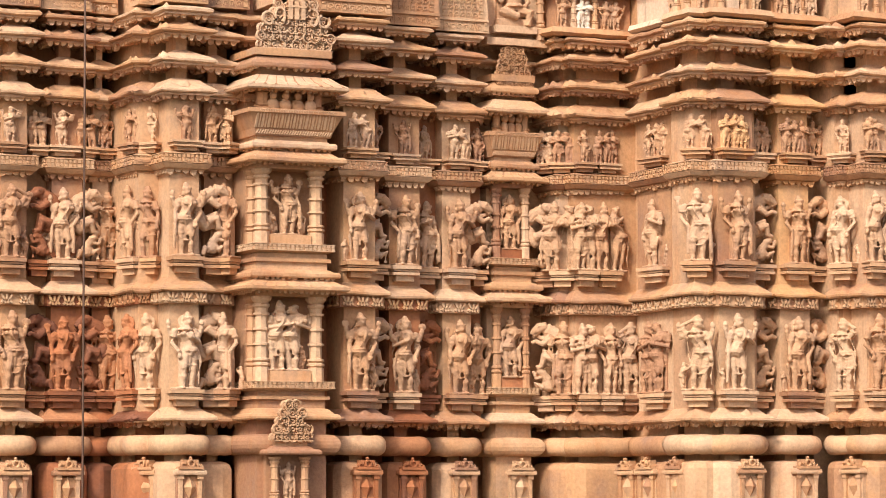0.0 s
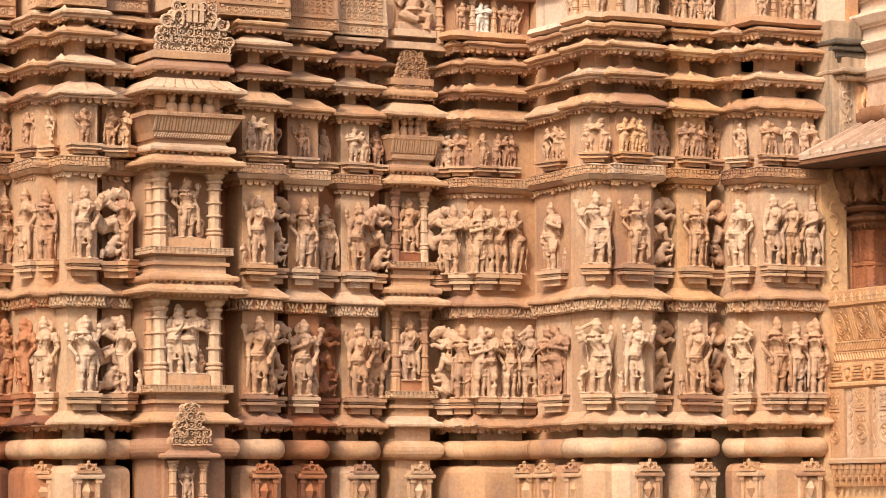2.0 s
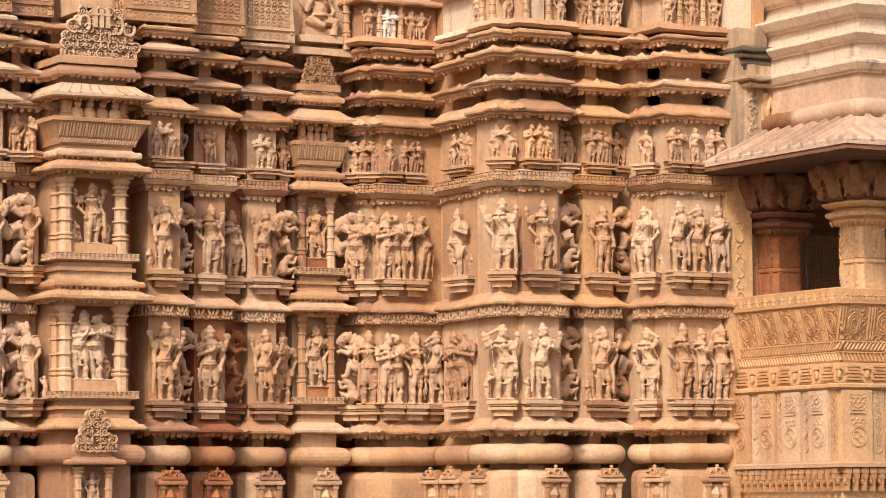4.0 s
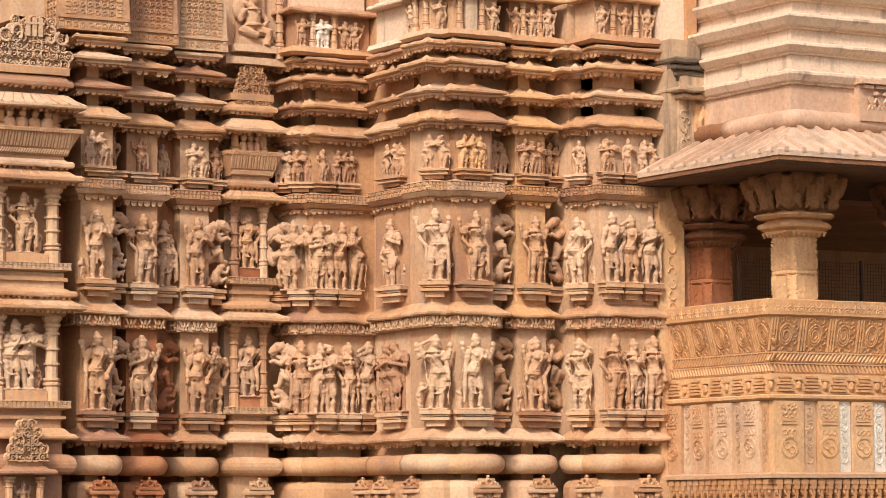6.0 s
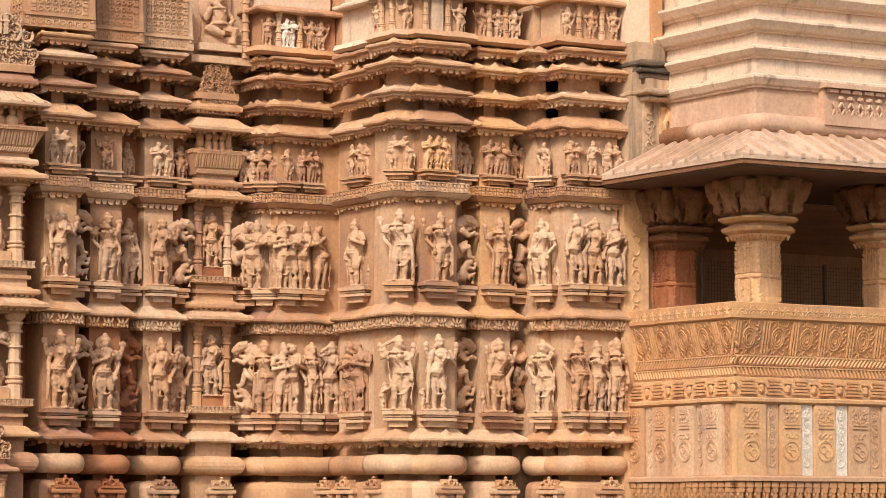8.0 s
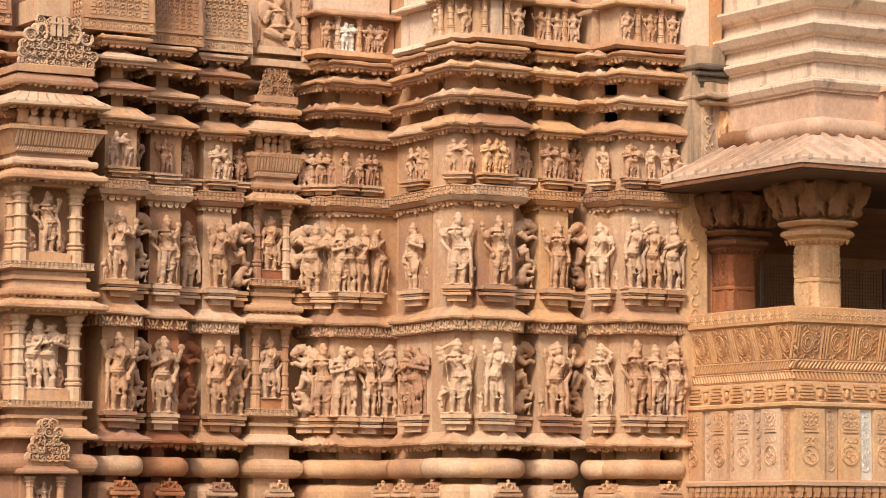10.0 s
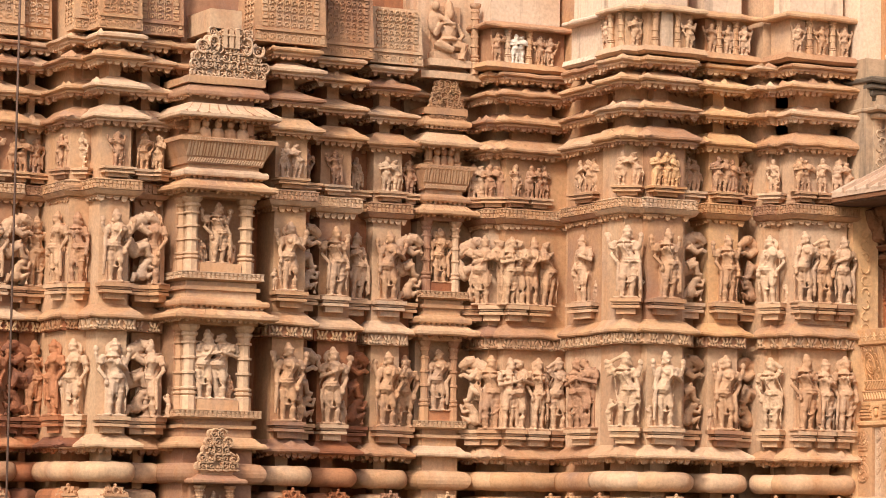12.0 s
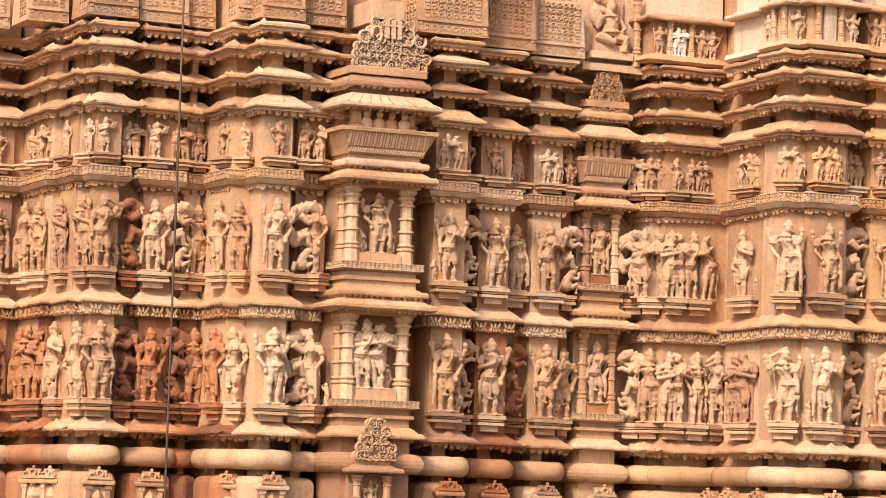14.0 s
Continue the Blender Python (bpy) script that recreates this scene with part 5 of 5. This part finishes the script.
def porch_column(x, y, w, stone_main=OCHRE):
    """A square carved column with cut corners, ring head and bracket capital."""
    t = empty("porch_column", (x, y, 3.3), "carved square sandstone porch column with a bracket capital", "column", "columns of the porch")

    def prism(bm, prof):
        rings = []
        for h, z in prof:
            c = h * 0.62
            rings.append([bm.verts.new((x + a, y + b, z)) for a, b in ((-c, -h), (c, -h), (h, -c), (h, c), (c, h), (-c, h), (-h, c), (-h, -c))])
        for a, b in zip(rings, rings[1:]):
            for s in range(8):
                bm.faces.new((a[s], a[(s + 1) % 8], b[(s + 1) % 8], b[s]))
        bm.faces.new(rings[0][::-1])
        bm.faces.new(rings[-1])

    h = w / 2
    bm = bmesh.new()
    prism(bm, [(h * 1.03, 3.25), (h * 1.03, 4.20), (h * 0.95, 4.205), (h * 1.06, 4.225), (h * 1.06, 4.25), (h * 0.95, 4.27), (h, 4.275), (h, 4.64)])
    shaft = sub("shaft", bm, stone_main, t)
    bm = bmesh.new()
    for turn in (0, -90):
        g2 = bmesh.new()
        for q in range(3):
            for z in (4.00, 4.065, 4.13, 4.175, 4.31, 4.375, 4.44, 4.505, 4.57, 4.61):
                ring(g2, (q - 1) * w * 0.27, -h + 0.002, z, 0.034, 0.012, 0.72, q * 2.0 + z * 9, 9, 1.2)
        for z in (3.97, 4.30, 4.45):
            box(g2, -h * 0.6, h * 0.6, -h - 0.008, -h + 0.02, z, z + 0.012)
        bmesh.ops.transform(g2, matrix=pose(x, y, 0, 0, 0, turn), verts=g2.verts)
        tmp = bpy.data.meshes.new("tmp")
        g2.to_mesh(tmp)
        g2.free()
        bm.from_mesh(tmp)
        bpy.data.meshes.remove(tmp)
    tagged(sub("shaft_carving", bm, stone_main, shaft), kind="stuff")
    bm = bmesh.new()
    prism(bm, [(h, 4.61), (h * 1.16, 4.63), (h * 1.34, 4.66), (h * 1.36, 4.685), (h * 1.42, 4.69), (h * 1.66, 4.715), (h * 1.70, 4.745), (h * 1.6, 4.765), (h * 1.3, 4.785), (h * 1.3, 4.80), (h * 1.66, 4.815), (h * 1.84, 4.845), (h * 1.82, 4.865), (h * 1.3, 4.89), (h * 1.2, 4.90)])
    for k in range(7):
        for mm in (pose(x, y, 0), pose(x, y, 0, 0, 0, -90)):
            c = (k - 3) * h * 0.34
            q = [bm.verts.new(mm @ Vector(p)) for p in ((c - h * 0.15, -h * 1.34, 4.675), (c + h * 0.15, -h * 1.34, 4.675), (c, -h * 1.25, 4.615), (c, -h * 1.0, 4.65))]
            for f3 in ((0, 1, 2), (1, 3, 2), (3, 0, 2)):
                bm.faces.new([q[i] for i in f3])
    # rear column's ring head gets the brown with shade put into it
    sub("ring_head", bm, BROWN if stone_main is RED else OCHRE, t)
    bm = bmesh.new()
    prism(bm, [(h * 1.2, 4.895), (h * 1.35, 4.95), (h * 1.45, 5.05), (h * 1.8, 5.15), (h * 2.1, 5.24), (h * 2.1, 5.30)])
    for dx, dy in ((-1, 0), (1, 0), (0, -1), (0, 1), (-0.8, -0.8), (0.8, -0.8), (-0.8, 0.8)):
        c = Vector((dx, dy, 0)) * h
        o = Vector((x, y, 0))
        limb(bm, [o + c * 1.2 + Vector((0, 0, 4.91)), o + c * 1.75 + Vector((0, 0, 4.96)), o + c * 1.8 + Vector((0, 0, 5.05)), o + c * 2.2 + Vector((0, 0, 5.16)), o + c * 2.35 + Vector((0, 0, 5.26))], [0.05, 0.08, 0.085, 0.075, 0.06], 8)
        blob(bm, o + c * 2.12 + Vector((0, 0, 5.09)), (0.06, 0.06, 0.065), 2)
        blob(bm, o + c * 1.95 + Vector((0, 0, 4.96)), (0.05, 0.05, 0.045), 2)
        side_way = Vector((-dy, dx, 0)) * h
        for e in (-1, 1):
            limb(bm, [o + c * 1.5 + side_way * 0.3 * e + Vector((0, 0, 5.08)), o + c * 1.9 + side_way * 0.55 * e + Vector((0, 0, 5.02)), o + c * 1.85 + side_way * 0.45 * e + Vector((0, 0, 5.16))], [0.035, 0.032, 0.028], 7)
            limb(bm, [o + c * 1.5 + side_way * 0.25 * e + Vector((0, 0, 4.95)), o + c * 1.85 + side_way * 0.5 * e + Vector((0, 0, 4.99)), o + c * 1.75 + side_way * 0.55 * e + Vector((0, 0, 4.91))], [0.035, 0.032, 0.025], 7)
    # capital's shade under the eave is painted in with this darkened brown
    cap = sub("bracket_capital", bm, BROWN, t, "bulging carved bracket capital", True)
    carve = cap.modifiers.new("carve", "REMESH")
    carve.mode, carve.voxel_size, carve.use_smooth_shade = "VOXEL", 0.017, True
    return t


porch_column(20.42, 27.04, 0.40)
porch_column(20.36, 28.5, 0.40, RED)
porch_column(22.15, 27.02, 0.40)
# inside: back wall, side wall and floor
bm = bmesh.new()
box(bm, BX + 0.25, BR, BY + 0.2, 32.0, 3.24, 3.30)
sub("porch_floor", bm, OCHRE, porch)
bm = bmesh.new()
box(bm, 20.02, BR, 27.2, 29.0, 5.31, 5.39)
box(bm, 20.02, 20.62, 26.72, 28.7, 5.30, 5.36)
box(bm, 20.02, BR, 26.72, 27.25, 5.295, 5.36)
# beams: the shade beneath the roof is put into their colour
sub("porch_beam", bm, SHADED, porch)
# wire screen between the rear columns
t = empty("wire_screen", (20.6, 28.3, 3.3), "dark wire mesh screen in an iron frame", "screen")
bm = bmesh.new()
for k in range(64):
    box(bm, 20.6 + k * 0.04, 20.603 + k * 0.04, 28.3, 28.303, 3.3, 4.52)
for k in range(31):
    box(bm, 20.6, 23.15, 28.303, 28.306, 3.3 + k * 0.04, 3.303 + k * 0.04)
tagged(sub("wire", bm, RUST, t), kind="stuff")
for a in (20.58, 21.45, 22.3, 23.15):
    bm = bmesh.new()
    box(bm, a, a + 0.03, 28.29, 28.32, 3.3, 4.54)
    sub("frame_bar", bm, RUST, t)
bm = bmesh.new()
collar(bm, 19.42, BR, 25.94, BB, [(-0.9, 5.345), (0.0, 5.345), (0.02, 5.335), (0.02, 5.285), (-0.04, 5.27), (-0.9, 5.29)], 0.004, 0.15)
# soffit coloured near black-brown to carry the eave's shade
sub("soffit", bm, SHADED, porch, "stone underside of the eave, its shade put into a dark brown")
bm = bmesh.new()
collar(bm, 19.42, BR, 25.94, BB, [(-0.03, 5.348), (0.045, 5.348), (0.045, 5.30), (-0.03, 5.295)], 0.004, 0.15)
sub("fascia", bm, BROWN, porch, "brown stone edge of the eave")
# sloping roof of ribbed slabs
EX, EY, EZ, RX, RY, RZ = 19.36, 25.88, 5.35, 20.06, 26.6, 5.76
bm = bmesh.new()
low = [(EX, BB - 0.1), (EX, EY), (BR, EY)]
high = [(RX, BB - 0.1), (RX, RY), (BR, RY)]
rings = []
for (a, b), (c, d) in zip(low, high):
    rings.append([bm.verts.new(q) for q in ((a, b, EZ), (a, b, EZ + 0.055), (c, d, RZ), (c + 0.1, d + 0.1, RZ), (c + 0.1, d + 0.1, EZ - 0.004), (a + 0.1, b + 0.05, EZ - 0.004))])
for r0, r1 in zip(rings, rings[1:]):
    for k in range(6):
        bm.faces.new((r0[k], r0[(k + 1) % 6], r1[(k + 1) % 6], r1[k]))
bm.faces.new(rings[0])
bm.faces.new(rings[-1][::-1])
roof = sub("sloping_roof", bm, ROOFTILE, porch, "sloping pale stone eave roof with raised ribs")
pitch_z = (RZ - EZ - 0.055)


def rib(side, s):
    """One raised rib down the slope; s runs along the eave from the corner."""
    b = bmesh.new()
    run_top = RY - EY if side == 0 else RX - EX
    f1 = 1.0 if s > run_top else max(0.15, s / run_top)
    pts = []
    for f in (-0.012, f1):
        for du, dz in ((-0.028, -0.01), (-0.022, 0.038), (0.022, 0.038), (0.028, -0.01)):
            u = s + du
            z = EZ + 0.055 + pitch_z * f + dz
            if side == 0:
                pts.append((EX + u, EY + run_top * f, z))
            else:
                pts.append((EX + run_top * f, EY + u, z))
    v = [b.verts.new(q) for q in pts]
    for q in ((0, 1, 2, 3), (4, 5, 6, 7), (0, 1, 5, 4), (1, 2, 6, 5), (2, 3, 7, 6)):
        b.faces.new([v[i] for i in q])
    sub("roof_rib", b, ROOFTILE, porch)


for k in range(13):
    rib(0, 0.10 + k * 0.225)
for k in range(11):
    rib(1, 0.10 + k * 0.225)

# stepped roof storeys
roof_top = empty("stepped_roof", (RX, RY, 5.7), "stepped cream-plastered stone roof over the balcony", "roof")
bm = bmesh.new()
box(bm, RX + 0.045, BR, RY + 0.045, 30.0, 6.30, 6.40)
box(bm, RX + 0.07, BR, RY + 0.07, 30.0, 6.40, 6.70)
box(bm, RX + 0.10, BR, RY + 0.10, 30.0, 6.70, 7.02)
box(bm, RX + 0.16, BR, RY + 0.16, 30.0, 7.02, 8.2)
sub("roof_body", bm, PLASTER, roof_top)
bm = bmesh.new()
box(bm, RX + 0.04, BR, RY + 0.04, 30.0, 5.38, 6.30)
sub("lower_storey", bm, ROOFSTONE, roof_top, "rosy bare stone of the lowest roof storey")
bm = bmesh.new()
collar(bm, RX + 0.04, BR, RY + 0.04, 27.75, torus_profile(5.74, 5.945, 0.12), 0.012, 0.12)
sub("round_moulding", bm, ROOFSTONE, roof_top, "", True)
bm = bmesh.new()
collar(bm, RX + 0.046, RX + 0.4, 27.755, 28.42, torus_profile(5.745, 5.94, 0.115), 0.012, 0.12)
sub("round_moulding", bm, BROWN, roof_top, "brown stained end of the round moulding", True)
for z0, z1, out, ins, back in ((6.235, 6.345, 0.10, 0.04, 28.3), (6.56, 6.655, 0.11, 0.07, 28.2), (6.84, 6.965, 0.14, 0.10, 28.6), (7.15, 7.27, 0.14, 0.16, 28.6)):
    bm = bmesh.new()
    collar(bm, RX + ins, BR, RY + ins, back, [(-0.04, z1 + 0.035), (out * 0.5, z1 + 0.022), (out, z1 + 0.002), (out * 1.02, z1 - 0.024), (out * 0.62, z0 + 0.02), (out * 0.30, z0 + 0.004), (out * 0.30, z0 - 0.014), (out * 0.12, z0 - 0.016), (-0.04, z0 - 0.02)], 0.006, 0.12)
    sub("cornice", bm, PLASTER, roof_top)
bm = bmesh.new()
box(bm, 20.93, BR, RY - 0.06, RY + 0.05, 5.95, 6.26)
box(bm, 20.90, BR - 0.01, RY - 0.15, RY + 0.04, 6.26, 6.31)
box(bm, 20.92, BR - 0.02, RY - 0.10, RY + 0.045, 5.86, 5.99)
sub("carved_panel", bm, ROOFSTONE, roof_top, "rosy stone panel of raised zigzags")
bm = bmesh.new()
for k in range(22):
    c = 21.08 + k * 0.13
    for q in (-1, 1):
        limb(bm, [(c + q * 0.065, RY - 0.09, 5.96), (c + q * 0.03, RY - 0.10, 6.03), (c + q * 0.03, RY - 0.10, 6.06), (c + q * 0.06, RY - 0.10, 6.11)], [0.016] * 4, 5)
    blob(bm, (c + 0.065, RY - 0.09, 6.16), (0.05, 0.03, 0.03), 1)
    blob(bm, (c, RY - 0.09, 6.0), (0.02, 0.02, 0.03), 1)
for k in range(20):
    box(bm, 20.97 + k * 0.16, 21.09 + k * 0.16, RY - 0.12, RY, 6.215, 6.25)
tagged(sub("panel_carving", bm, ROOFSTONE, roof_top), kind="stuff")
# cornice stump with black stains where the roof meets the wall
t = empty("cornice_stump", (19.85, 28.35, 6.4), "broken wall cornice blackened by rain", "cornice")
bm = bmesh.new()
box(bm, 19.72, 20.12, 28.32, 28.9, 5.45, 6.9)
sub("wall_block", bm, GREYED, t)
bm = bmesh.new()
box(bm, 19.69, 20.02, 28.52, 28.95, -0.02, 5.45)
for k in range(9):
    ring(bm, 19.85, 28.52, 3.95 + k * 0.13, 0.05, 0.012, 0.6, k * 1.9, 9)
sub("carved_strip", bm, OCHRE, t)
for z, out in ((6.50, 0.08), (6.57, 0.12), (6.64, 0.15)):
    bm = bmesh.new()
    collar(bm, 19.84, 20.22, 28.34, 28.8, eave(z, out, 0.05, 0.03), 0.018)
    sub("eave", bm, SOOT, t)
bm = bmesh.new()
box(bm, 19.82, 20.2, 28.27, 28.8, 6.36, 6.55)
sub("stained_neck", bm, GREYED, t)
bm = bmesh.new()
pendants(bm, 19.84, 20.22, 28.34, 28.8, 6.49, 0.05)
tagged(sub("fringe", bm, SOOT, t), kind="stuff")
for z, out in ((6.24, 0.10), (6.31, 0.16)):
    bm = bmesh.new()
    collar(bm, 19.86, 20.2, 28.24, 28.8, eave(z, out, 0.06, 0.025), 0.018)
    sub("eave", bm, GREYED, t)
bm = bmesh.new()
box(bm, 19.80, 20.2, 28.28, 28.8, 5.5, 6.24)
for k in range(6):
    ring(bm, 19.86 + 0.04 * (k % 2), 28.28, 5.75 + 0.08 * k, 0.04, 0.014, 0.7, k * 1.7, 8)
sub("stained_wall", bm, GREYED, t, "rain-greyed stone with worn carving")
bm = bmesh.new()
box(bm, 20.0, 20.16, 28.24, 28.32, 5.86, 6.18)
for q in (-1, 1):
    limb(bm, [(20.08 + q * 0.03, 28.23, 5.88), (20.08 + q * 0.035, 28.22, 6.0), (20.08, 28.22, 6.1), (20.08, 28.23, 6.16)], [0.022, 0.026, 0.03, 0.022], 7)
sub("ochre_relief", bm, OCHRE, t, "small yellow ochre relief block")
bm = bmesh.new()
box(bm, 20.0, 20.14, 28.40, 29.0, 6.74, 8.3)
sub("ochre_strip", bm, OCHRE, t)
bm = bmesh.new()
box(bm, 19.72, 20.0, 28.45, 29.0, 6.9, 8.3)
sub("plain_wall", bm, PLASTER, t)

# ---- lightning rod down the wall ----
bm = bmesh.new()
limb(bm, [(11.02, 31.33, z) for z in (0.0, 2.0, 3.9, 5.2, 8.4)], [0.013] * 5, 6)
tagged(part("lightning_rod", bm, RUST, None, "", True), "thin rusty iron lightning rod down the wall", "rod")
